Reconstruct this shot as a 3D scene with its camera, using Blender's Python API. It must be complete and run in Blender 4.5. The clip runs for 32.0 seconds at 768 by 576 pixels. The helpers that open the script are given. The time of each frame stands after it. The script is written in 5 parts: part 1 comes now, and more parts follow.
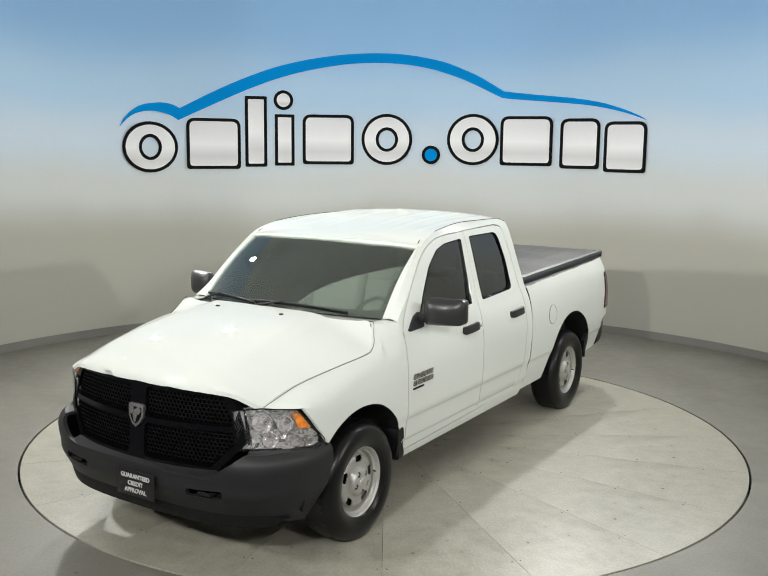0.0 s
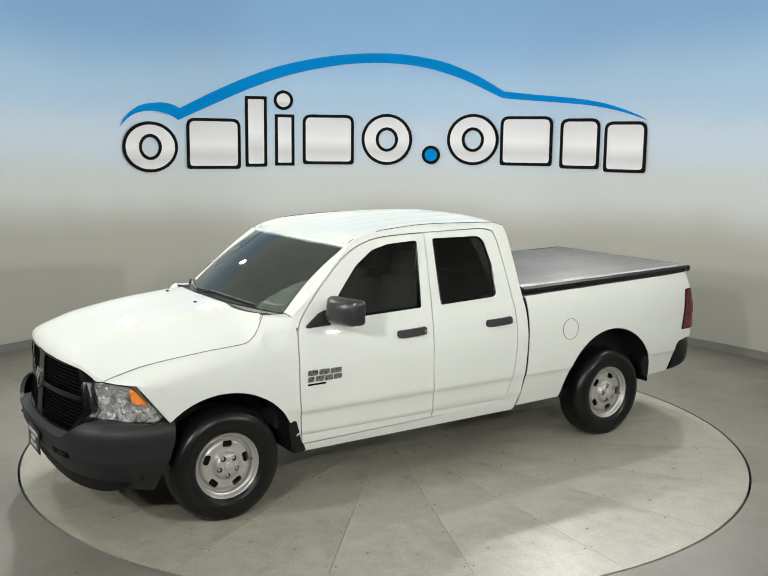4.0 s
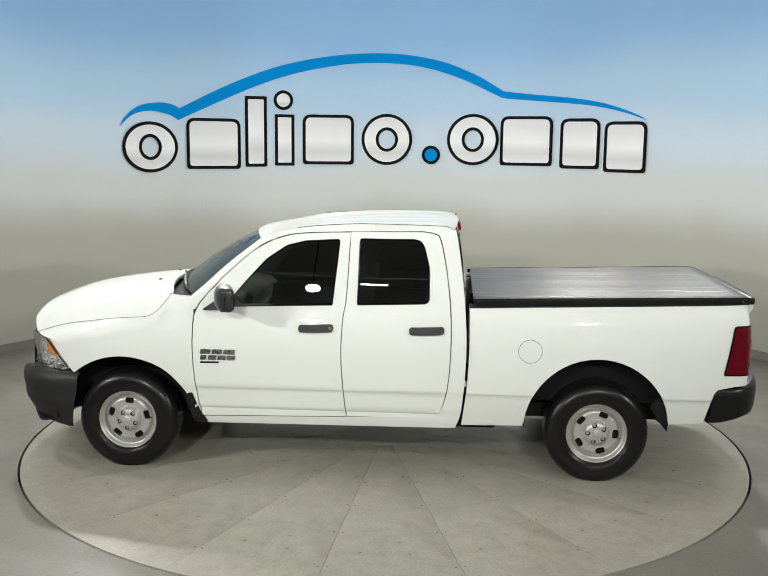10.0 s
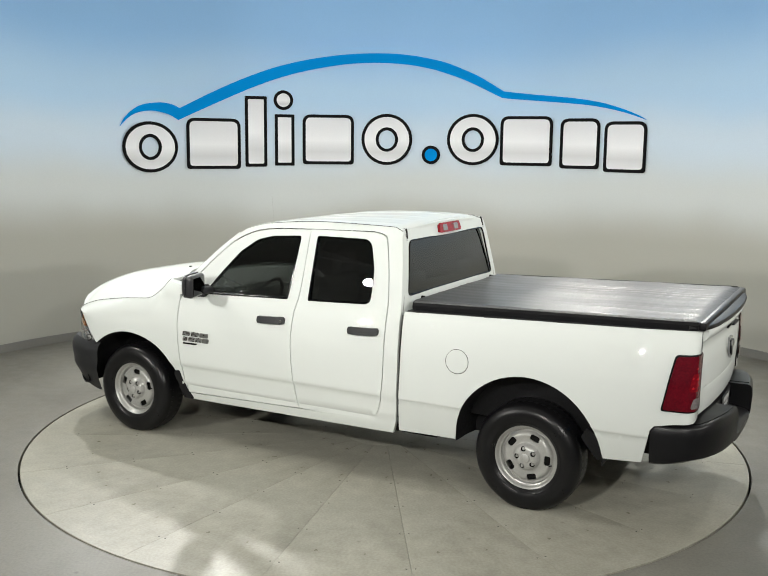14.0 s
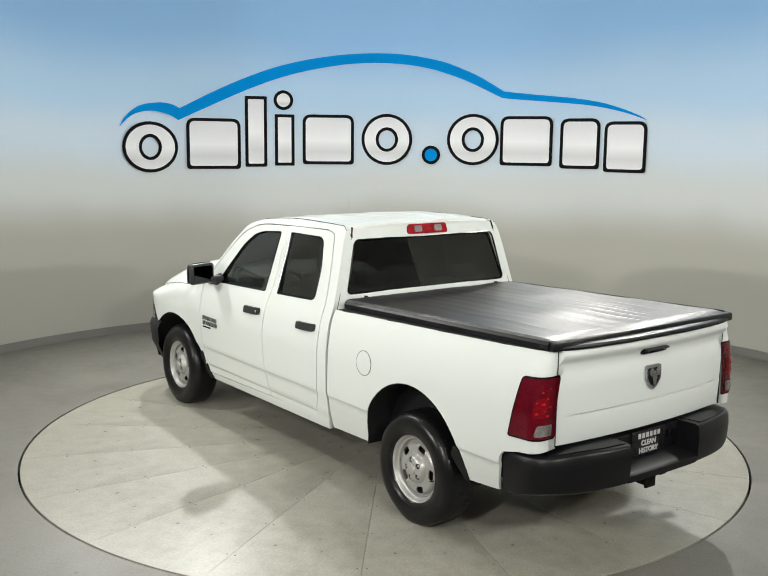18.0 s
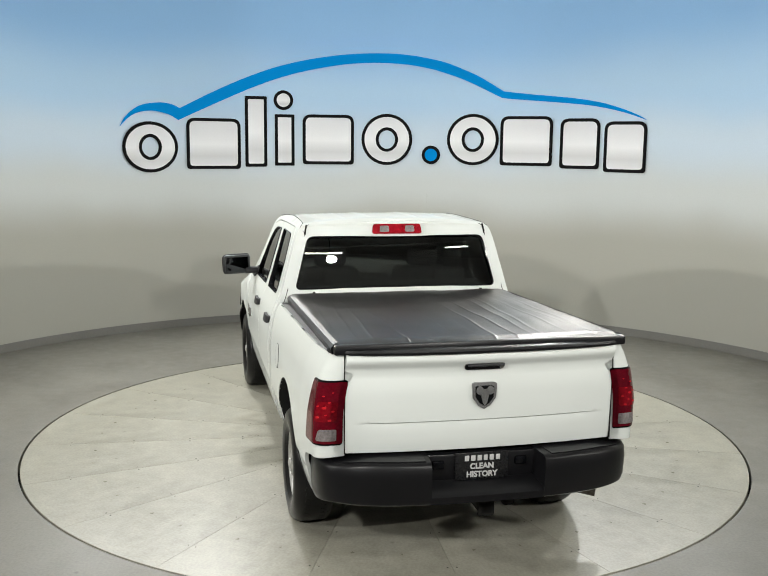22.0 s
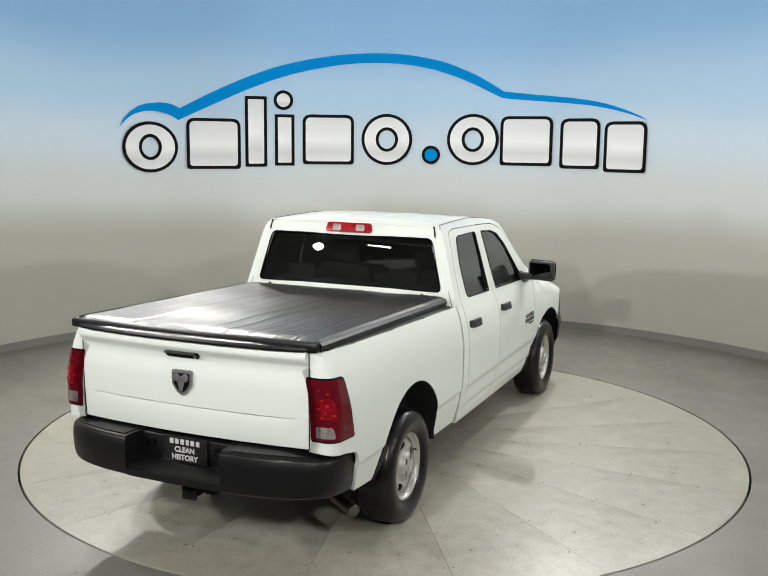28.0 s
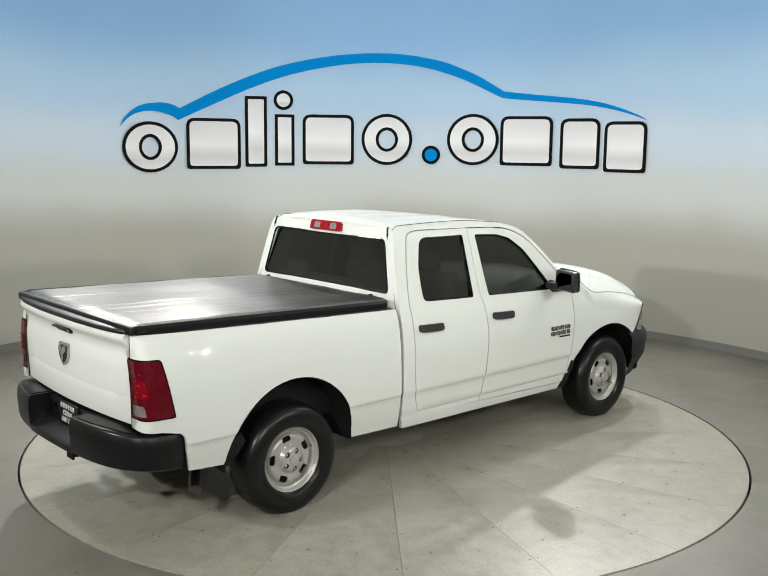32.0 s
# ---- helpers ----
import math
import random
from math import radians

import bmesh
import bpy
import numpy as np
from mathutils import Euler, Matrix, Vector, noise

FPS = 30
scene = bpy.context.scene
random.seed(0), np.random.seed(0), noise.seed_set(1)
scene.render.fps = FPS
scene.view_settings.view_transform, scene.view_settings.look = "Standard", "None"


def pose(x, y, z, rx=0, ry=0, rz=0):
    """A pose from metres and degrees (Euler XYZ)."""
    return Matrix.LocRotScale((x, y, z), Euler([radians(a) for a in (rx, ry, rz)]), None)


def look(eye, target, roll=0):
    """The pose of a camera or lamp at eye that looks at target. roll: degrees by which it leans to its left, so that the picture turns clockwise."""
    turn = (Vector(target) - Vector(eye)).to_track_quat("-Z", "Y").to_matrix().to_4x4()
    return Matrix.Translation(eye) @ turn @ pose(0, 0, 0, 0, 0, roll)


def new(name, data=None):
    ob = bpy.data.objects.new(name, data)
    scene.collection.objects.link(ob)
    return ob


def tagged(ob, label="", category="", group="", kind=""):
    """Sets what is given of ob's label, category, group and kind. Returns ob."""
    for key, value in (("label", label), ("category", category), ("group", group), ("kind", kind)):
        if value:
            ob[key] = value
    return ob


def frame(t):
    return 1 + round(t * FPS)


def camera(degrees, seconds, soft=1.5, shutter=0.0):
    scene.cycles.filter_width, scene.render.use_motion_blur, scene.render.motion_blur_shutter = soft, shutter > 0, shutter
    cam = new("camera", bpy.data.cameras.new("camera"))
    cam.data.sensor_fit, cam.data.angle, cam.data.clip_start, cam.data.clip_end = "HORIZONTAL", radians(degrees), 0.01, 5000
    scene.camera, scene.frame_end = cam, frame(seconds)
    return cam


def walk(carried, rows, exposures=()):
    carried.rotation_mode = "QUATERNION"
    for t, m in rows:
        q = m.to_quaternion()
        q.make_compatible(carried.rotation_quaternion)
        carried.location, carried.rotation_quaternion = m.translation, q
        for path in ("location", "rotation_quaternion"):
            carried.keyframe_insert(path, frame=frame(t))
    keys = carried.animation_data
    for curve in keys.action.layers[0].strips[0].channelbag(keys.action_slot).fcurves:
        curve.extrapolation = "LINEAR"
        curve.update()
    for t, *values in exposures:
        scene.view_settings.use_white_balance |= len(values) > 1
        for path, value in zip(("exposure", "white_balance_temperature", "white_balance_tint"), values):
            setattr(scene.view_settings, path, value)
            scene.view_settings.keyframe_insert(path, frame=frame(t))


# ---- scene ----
cam = camera(44.95, 32.0, soft=1.1)
EYE = Vector((0.0, -7.777, 2.488))
AIM = Vector((-0.0123, -2.837, 1.714))
STILL = look(EYE, AIM, 0.605)
walk(cam, [(0.0, STILL), (32.0, STILL)])

# ---- light ----
world = bpy.data.worlds.new("hall_air")
scene.world = world
world.use_nodes = True
world.node_tree.nodes["Background"].inputs[0].default_value = (0.9, 0.95, 1.0, 1)
world.node_tree.nodes["Background"].inputs[1].default_value = 0.02
scene.view_settings.exposure = -0.13

# round lamps: place, aim's height, watts, spread in degrees
LAMPS = [((2.4, 4.0, 4.44), 0.8, 66, 122), ((-2.4, 4.0, 4.39), 0.8, 78, 122), ((3.7, 3.2, 4.33), 0.8, 60, 122), ((-3.7, 3.2, 4.26), 0.8, 70, 122), ((-2.0, -7.25, 3.5), 2.2, 62, 90), ((2.0, -7.25, 3.5), 2.2, 42, 90),
         ((-6.3, -4.7, 3.5), 2.2, 76, 90), ((6.3, -4.7, 3.5), 2.2, 46, 90), ((4.8, 0.3, 4.6), 0.8, 24, 122), ((-4.8, 0.3, 4.6), 0.8, 44, 122)]
RAIL_R, RAIL_Z = 7.45, 3.86


# ---- numbers and shapes ----
def pchip(*pts):
    """A smooth curve through (a, b) points that does not overshoot."""
    xs = [p[0] for p in pts]
    ys = [p[1] for p in pts]
    n = len(xs)
    d = [(ys[i + 1] - ys[i]) / (xs[i + 1] - xs[i]) for i in range(n - 1)]
    m = [d[0]] + [0 if d[i - 1] * d[i] <= 0 else 2 * d[i - 1] * d[i] / (d[i - 1] + d[i]) for i in range(1, n - 1)] + [d[-1]]

    def f(x):
        if x <= xs[0]:
            return ys[0] + m[0] * (x - xs[0])
        if x >= xs[-1]:
            return ys[-1] + m[-1] * (x - xs[-1])
        i = 0
        while x > xs[i + 1]:
            i += 1
        h = xs[i + 1] - xs[i]
        t = (x - xs[i]) / h
        return (ys[i] * (1 + 2 * t) * (1 - t) ** 2 + m[i] * h * t * (1 - t) ** 2
                + ys[i + 1] * t * t * (3 - 2 * t) + m[i + 1] * h * t * t * (t - 1))
    return f


def ease(a, b, x):
    t = min(1, max(0, (x - a) / (b - a)))
    return t * t * (3 - 2 * t)


def curve(pts, n=6):
    """Catmull-Rom through the points, open."""
    P = [Vector(p) for p in pts]
    P = [2 * P[0] - P[1]] + P + [2 * P[-1] - P[-2]]
    out = []
    for i in range(1, len(P) - 2):
        a, b, c, d = P[i - 1:i + 3]
        for k in range(n):
            t = k / n
            out.append(0.5 * (2 * b + (c - a) * t + (2 * a - 5 * b + 4 * c - d) * t * t + (3 * b - a - 3 * c + d) * t ** 3))
    out.append(P[-2])
    return [tuple(p) for p in out]


def fillet(pts, n=5):
    """A closed outline with its corners (x, y, radius) rounded."""
    out = []
    for i, (x, y, r) in enumerate(pts):
        p, a, b = Vector((x, y)), Vector(pts[i - 1][:2]), Vector(pts[(i + 1) % len(pts)][:2])
        if r <= 0:
            out.append((x, y))
            continue
        u, v = (a - p).normalized(), (b - p).normalized()
        ang = u.angle(v)
        t = min(r / math.tan(ang / 2), (a - p).length * 0.49, (b - p).length * 0.49)
        s, e = p + u * t, p + v * t
        for k in range(n + 1):
            q = k / n
            out.append(tuple((1 - q) ** 2 * s + 2 * q * (1 - q) * p + q * q * e))
    return out


def ellipse(cx, cy, rx, ry, a0=0, a1=360, n=24):
    full = abs(a1 - a0) >= 360
    return [(cx + rx * math.cos(radians(a0 + (a1 - a0) * k / n)), cy + ry * math.sin(radians(a0 + (a1 - a0) * k / n)))
            for k in range(n if full else n + 1)]


def within(poly, pts):
    """Which of the points lie in the polygon."""
    P = np.asarray(pts, float)
    Q = np.asarray(poly, float)
    inside = np.zeros(len(P), bool)
    for (x0, y0), (x1, y1) in zip(Q, np.roll(Q, -1, 0)):
        if y0 == y1:
            continue
        c = (y0 > P[:, 1]) != (y1 > P[:, 1])
        inside ^= c & (P[:, 0] < (x1 - x0) * (P[:, 1] - y0) / (y1 - y0) + x0)
    return inside


def split(poly, step):
    out = []
    for a, b in zip(poly, poly[1:] + poly[:1]):
        k = max(1, math.ceil(math.dist(a, b) / step))
        out += [(a[0] + (b[0] - a[0]) * i / k, a[1] + (b[1] - a[1]) * i / k) for i in range(k)]
    return out


def away(pts, ring, d):
    P = np.asarray(pts)[:, None, :]
    R = np.asarray(ring)[None, :, :]
    return ((P - R) ** 2).sum(2).min(1) > d * d


def panel(outline, place, out, step=0.045, holes=(), thick=0.014, lines=()):
    """A sheet with the outline (u, v), holes cut through it, laid in space by place(u, v); out: the way its face looks. It has a back and edges."""
    from mathutils import geometry
    ring = split([tuple(p) for p in outline], step)
    cuts = [split([tuple(p) for p in h], step) for h in holes]
    lo, hi = np.min(ring, 0), np.max(ring, 0)
    grid = np.array([(x, y) for j, y in enumerate(np.arange(lo[1], hi[1], step * 0.87)) for x in np.arange(lo[0] + (j % 2) * step / 2, hi[0], step)])
    if len(grid):
        keep = within(ring, grid)
        for c in [ring] + cuts:
            keep &= away(grid, c, step * 0.5)
        for c in cuts:
            keep &= ~within(c, grid)
        grid = grid[keep]
    verts, edges = [], []
    for c in [ring] + cuts:
        s = len(verts)
        verts += [Vector(p) for p in c]
        edges += [(s + i, s + (i + 1) % len(c)) for i in range(len(c))]
    if len(lines) and len(grid):
        grid = grid[away(grid, [q for l in lines for q in l], step * 0.3)]
    for l in lines:
        ok = within(ring, l) & away(l, ring, step * 0.2)
        for c in cuts:
            ok &= ~within(c, l) & away(l, c, step * 0.2)
        last = None
        for q, k in zip(l, ok):
            if k:
                verts.append(Vector(q))
                if last is not None:
                    edges.append((last, len(verts) - 1))
            last = len(verts) - 1 if k else None
    verts += [Vector(p) for p in grid]
    co, ed, fa, *_ = geometry.delaunay_2d_cdt(verts, edges, [], 0, 1e-5)
    mid = [((co[f[0]] + co[f[1]] + co[f[2]]) / 3)[:] for f in fa]
    good = within(ring, mid)
    for c in cuts:
        good &= ~within(c, mid)
    fa = [f for f, g in zip(fa, good) if g]
    V = [Vector(place(*p)) for p in co]
    out = Vector(out)
    total = Vector()
    for f in fa:
        total += (V[f[1]] - V[f[0]]).cross(V[f[2]] - V[f[0]])
    if total.dot(out) < 0:
        fa = [tuple(reversed(f)) for f in fa]
    used = sorted({i for f in fa for i in f})
    idx = {o: k for k, o in enumerate(used)}
    V = [V[i] for i in used]
    fa = [tuple(idx[i] for i in f) for f in fa]
    n = len(V)
    if not thick:
        return V, fa
    back = [v - out.normalized() * thick for v in V]
    seen = {}
    for f in fa:
        for a, b in zip(f, f[1:] + f[:1]):
            seen[(a, b)] = True
    rim = [(b, a, a + n, b + n) for (a, b) in seen if (b, a) not in seen]
    return V + back, fa + [tuple(n + i for i in reversed(f)) for f in fa] + rim


def join(*geos):
    V, F = [], []
    for v, f in geos:
        s = len(V)
        V += list(v)
        F += [tuple(s + i for i in q) for q in f]
    return V, F


def moved(geo, m):
    return [m @ Vector(v) for v in geo[0]], geo[1]


def mirror(geo):
    return [(v[0], -v[1], v[2]) for v in geo[0]], [tuple(reversed(f)) for f in geo[1]]


def box(cx, cy, cz, sx, sy, sz, r=0.004, seg=2):
    bm = bmesh.new()
    bmesh.ops.create_cube(bm, size=1, matrix=Matrix.Diagonal((sx, sy, sz, 1)))
    if r:
        bmesh.ops.bevel(bm, geom=bm.edges[:], offset=r, segments=seg, affect="EDGES", profile=0.5)
    V = [(v.co.x + cx, v.co.y + cy, v.co.z + cz) for v in bm.verts]
    bm.verts.index_update()
    F = [tuple(v.index for v in f.verts) for f in bm.faces]
    bm.free()
    return V, F


def lathe(profile, n=40, closed=False):
    """Turned round the y axis: profile of (radius, y)."""
    V, F = [], []
    k = len(profile)
    for i in range(n):
        a = 2 * math.pi * i / n
        V += [(r * math.cos(a), y, r * math.sin(a)) for r, y in profile]
    for i in range(n):
        j = (i + 1) % n
        for q in range(k if closed else k - 1):
            w = (q + 1) % k
            F.append((i * k + q, j * k + q, j * k + w, i * k + w))
    return V, F


def tube(path, r, n=10):
    P = [Vector(p) for p in path]
    V, F = [], []
    up = Vector((0.013, 0.021, 1)).normalized()
    for i, p in enumerate(P):
        d = (P[min(i + 1, len(P) - 1)] - P[max(i - 1, 0)]).normalized()
        s = d.cross(up if abs(d.dot(up)) < 0.95 else Vector((1, 0, 0))).normalized()
        t = d.cross(s)
        rr = r[i] if isinstance(r, (list, tuple)) else r
        V += [p + (s * math.cos(2 * math.pi * k / n) + t * math.sin(2 * math.pi * k / n)) * rr for k in range(n)]
    for i in range(len(P) - 1):
        F += [(i * n + k, i * n + (k + 1) % n, (i + 1) * n + (k + 1) % n, (i + 1) * n + k) for k in range(n)]
    F += [tuple(reversed(range(n))), tuple(range(len(V) - n, len(V)))]
    return V, F


def strip(*rows):
    """A sheet between rows of points, all of one length."""
    k = len(rows[0])
    V = [v for r in rows for v in r]
    F = [(i * k + j, i * k + j + 1, (i + 1) * k + j + 1, (i + 1) * k + j) for i in range(len(rows) - 1) for j in range(k - 1)]
    return V, F


def slab(geo, d):
    """Gives a sheet a thickness: a copy moved by d, and edges."""
    V, F = geo
    n = len(V)
    d = Vector(d)
    seen = {(a, b) for f in F for a, b in zip(f, f[1:] + f[:1])}
    rim = [(b, a, a + n, b + n) for a, b in seen if (b, a) not in seen]
    return [Vector(v) for v in V] + [Vector(v) + d for v in V], list(F) + [tuple(n + i for i in reversed(f)) for f in F] + rim


def mesh_of(name, geo, material, sharp=38):
    me = bpy.data.meshes.new(name)
    me.from_pydata([tuple(v) for v in geo[0]], [], geo[1])
    me.validate()
    if sharp:
        me.polygons.foreach_set("use_smooth", [True] * len(me.polygons))
        me.set_sharp_from_angle(angle=radians(sharp))
    me.materials.append(material)
    me.update()
    return me


def part(name, geo, material, parent=None, label="", sharp=38):
    ob = new(name, mesh_of(name, geo, material, sharp))
    ob.parent = parent
    if label:
        tagged(ob, label)
    return ob


def letters(name, text, size, material, parent, m, label="", gap=1.15, bold=0.0):
    """Raised writing in the built-in font, as a mesh."""
    cu = bpy.data.curves.new(name, "FONT")
    cu.body, cu.size, cu.align_x, cu.align_y, cu.extrude, cu.space_line, cu.offset = text, size, "CENTER", "CENTER", 0.0015, gap, bold
    tmp = bpy.data.objects.new(name, cu)
    scene.collection.objects.link(tmp)
    me = bpy.data.meshes.new_from_object(tmp.evaluated_get(bpy.context.evaluated_depsgraph_get()))
    bpy.data.objects.remove(tmp)
    bpy.data.curves.remove(cu)
    me.transform(m)
    me.materials.clear()
    me.materials.append(material)
    ob = new(name, me)
    ob.parent = parent
    if label:
        tagged(ob, label)
    return ob


# ---- materials ----
def surface(name, base, other=None, rough=0.5, spread=0.1, metal=0.0, large=2.0, small=40.0, bump=0.0, coat=0.0, coat_rough=0.03, spec=0.5, fine=0.5):
    """A material whose colour and gloss vary at a large and a small scale."""
    m = bpy.data.materials.new(name)
    m.use_nodes = True
    nt = m.node_tree
    b = nt.nodes["Principled BSDF"]
    co = nt.nodes.new("ShaderNodeTexCoord")
    n1, n2 = nt.nodes.new("ShaderNodeTexNoise"), nt.nodes.new("ShaderNodeTexNoise")
    n1.inputs["Scale"].default_value, n1.inputs["Detail"].default_value = large, 5
    n2.inputs["Scale"].default_value, n2.inputs["Detail"].default_value = small, 3
    for n in (n1, n2):
        nt.links.new(co.outputs["Object"], n.inputs["Vector"])
    mix = nt.nodes.new("ShaderNodeMix")
    mix.inputs["Factor"].default_value = fine
    nt.links.new(n1.outputs["Fac"], mix.inputs["A"])
    nt.links.new(n2.outputs["Fac"], mix.inputs["B"])
    ramp = nt.nodes.new("ShaderNodeValToRGB")
    ramp.color_ramp.elements[0].position, ramp.color_ramp.elements[1].position = 0.35, 0.65
    ramp.color_ramp.elements[0].color = (*(other or base), 1)
    ramp.color_ramp.elements[1].color = (*base, 1)
    nt.links.new(mix.outputs["Result"], ramp.inputs["Fac"])
    nt.links.new(ramp.outputs["Color"], b.inputs["Base Color"])
    rr = nt.nodes.new("ShaderNodeMapRange")
    rr.inputs["From Min"].default_value, rr.inputs["From Max"].default_value = 0.3, 0.7
    rr.inputs["To Min"].default_value, rr.inputs["To Max"].default_value = max(0.0, rough - spread), min(1.0, rough + spread)
    nt.links.new(mix.outputs["Result"], rr.inputs["Value"])
    nt.links.new(rr.outputs["Result"], b.inputs["Roughness"])
    b.inputs["Metallic"].default_value = metal
    b.inputs["Specular IOR Level"].default_value = spec
    b.inputs["Coat Weight"].default_value = coat
    b.inputs["Coat Roughness"].default_value = coat_rough
    if bump:
        bp = nt.nodes.new("ShaderNodeBump")
        bp.inputs["Strength"].default_value, bp.inputs["Distance"].default_value = bump, 0.002
        nt.links.new(n2.outputs["Fac"], bp.inputs["Height"])
        nt.links.new(bp.outputs["Normal"], b.inputs["Normal"])
    return m


def glass(name, tint, rough=0.0, ior=1.45, spec=0.5):
    m = bpy.data.materials.new(name)
    m.use_nodes = True
    b = m.node_tree.nodes["Principled BSDF"]
    b.inputs["Base Color"].default_value = (*tint, 1)
    b.inputs["Roughness"].default_value = rough
    b.inputs["IOR"].default_value = ior
    b.inputs["Transmission Weight"].default_value = 1.0
    b.inputs["Specular IOR Level"].default_value = spec
    return m


PAINT = surface("white_paint", (0.642, 0.672, 0.650), (0.628, 0.658, 0.636), rough=0.38, spread=0.04, large=0.8, small=600, coat=0.7, coat_rough=0.012, spec=0.0)
TRIM = surface("black_textured_plastic", (0.017, 0.0175, 0.019), (0.023, 0.0235, 0.026), rough=0.5, spread=0.08, small=260, bump=0.25, spec=0.3)
BUMPER = surface("dark_grey_bumper_plastic", (0.015, 0.0155, 0.0175), (0.019, 0.0195, 0.022), rough=0.5, spread=0.06, small=300, bump=0.2, spec=0.3)
STEP = surface("black_step_bumper_paint", (0.0045, 0.0045, 0.0055), (0.007, 0.007, 0.0082), rough=0.36, spread=0.08, small=200, bump=0.12, spec=0.3)
REFLECTOR = surface("faceted_bright_reflector", (0.80, 0.80, 0.82), (0.50, 0.50, 0.52), rough=0.10, spread=0.05, metal=0.8, large=7, small=22, bump=0.7, coat=0.4)
BRIGHT = surface("polished_reflector", (0.86, 0.86, 0.87), (0.70, 0.70, 0.72), rough=0.06, spread=0.03, metal=0.86, large=9, small=60, coat=0.4)
MESH = surface("black_grille_mesh", (0.002, 0.002, 0.0025), rough=0.5, spread=0.1, small=80, spec=0.06)
GLOSS = surface("gloss_black_plastic", (0.0035, 0.0038, 0.005), rough=0.17, spread=0.05, small=80, spec=0.25)
RUBBER = surface("tyre_rubber", (0.0042, 0.0042, 0.0048), (0.007, 0.007, 0.0078), rough=0.31, spread=0.05, large=6, small=70, spec=0.28)
STEEL = surface("silver_painted_steel", (0.47, 0.47, 0.45), (0.38, 0.38, 0.365), rough=0.38, spread=0.06, metal=0.45, large=8, small=90)
CHROME = surface("chrome", (0.80, 0.80, 0.80), (0.70, 0.70, 0.71), rough=0.10, spread=0.05, metal=1.0, large=9, small=60)
EMBLEM = surface("bright_emblem_metal", (0.50, 0.50, 0.51), (0.34, 0.34, 0.35), rough=0.18, spread=0.06, metal=0.8, large=9, small=60)
SATIN = surface("satin_grey_badge", (0.34, 0.34, 0.34), (0.22, 0.22, 0.22), rough=0.28, spread=0.08, metal=0.9, small=50)
WELL = surface("wheel_liner_plastic", (0.007, 0.007, 0.008), (0.011, 0.011, 0.012), rough=0.6, spread=0.1, small=60, bump=0.2, spec=0.2)
DOOR_TRIM = surface("dark_door_trim", (0.085, 0.087, 0.084), (0.10, 0.102, 0.10), rough=0.7, small=120, bump=0.2, spec=0.2)
DARK = surface("underbody_black", (0.011, 0.011, 0.011), (0.017, 0.0165, 0.015), rough=0.75, spread=0.15, small=30, bump=0.3, spec=0.12)
SHELL = surface("satin_black_mirror_shell", (0.016, 0.0165, 0.018), (0.021, 0.0215, 0.024), rough=0.34, spread=0.06, small=260, bump=0.12, spec=0.5)
VINYL = surface("black_vinyl", (0.013, 0.013, 0.014), (0.018, 0.018, 0.020), rough=0.36, spread=0.05, spec=0.6, large=3, small=220, bump=0.15)
VINYL.node_tree.nodes["Principled BSDF"].inputs["Specular Tint"].default_value = (1.0, 0.90, 0.80, 1)
KNURL = surface("knurled_grey_strip", (0.13, 0.13, 0.13), (0.02, 0.02, 0.02), rough=0.5, spread=0.1, metal=0.0, large=30, small=160, bump=0.8)
CLOTH = surface("grey_seat_cloth", (0.165, 0.168, 0.162), (0.19, 0.19, 0.185), rough=0.9, small=150)
DASH = surface("grey_dashboard_plastic", (0.36, 0.37, 0.345), (0.31, 0.32, 0.30), rough=0.6, small=120, bump=0.2)
LINER = surface("light_headliner", (0.50, 0.50, 0.46), (0.44, 0.44, 0.41), rough=0.9, small=150)
RED = surface("red_lamp_lens", (0.34, 0.006, 0.014), (0.13, 0.002, 0.006), rough=0.10, spread=0.04, large=14, small=60, coat=0.35, spec=0.3)
TAIL_RED = surface("ruby_lens", (0.21, 0.004, 0.010), (0.11, 0.002, 0.006), rough=0.10, spread=0.04, large=14, small=60, coat=0.35, spec=0.3)
SPARK = surface("red_glint_dots", (0.95, 0.03, 0.04), (0.8, 0.015, 0.03), rough=0.12, spread=0.05, metal=0.5, large=20, small=90, coat=0.4)
REDDEEP = surface("dark_red_lens", (0.12, 0.0025, 0.009), (0.065, 0.0015, 0.006), rough=0.12, spread=0.04, large=10, small=80, coat=0.35, spec=0.3)
AMBER = surface("amber_reflector", (0.50, 0.16, 0.012), (0.26, 0.07, 0.01), rough=0.12, small=80, coat=1.0)
CLEAR = surface("clear_ribbed_lens", (0.42, 0.39, 0.39), (0.22, 0.19, 0.19), rough=0.12, large=20, small=90, metal=0.4, coat=1.0)
MIRROR = surface("mirror_glass", (0.05, 0.052, 0.055), (0.04, 0.042, 0.045), rough=0.03, spread=0.02, metal=1.0, small=50)
SIGN_BLACK = surface("plate_black", (0.010, 0.010, 0.011), rough=0.3, small=100)
PAPER = surface("plate_white_print", (0.52, 0.52, 0.52), (0.48, 0.48, 0.48), rough=0.5, small=120)


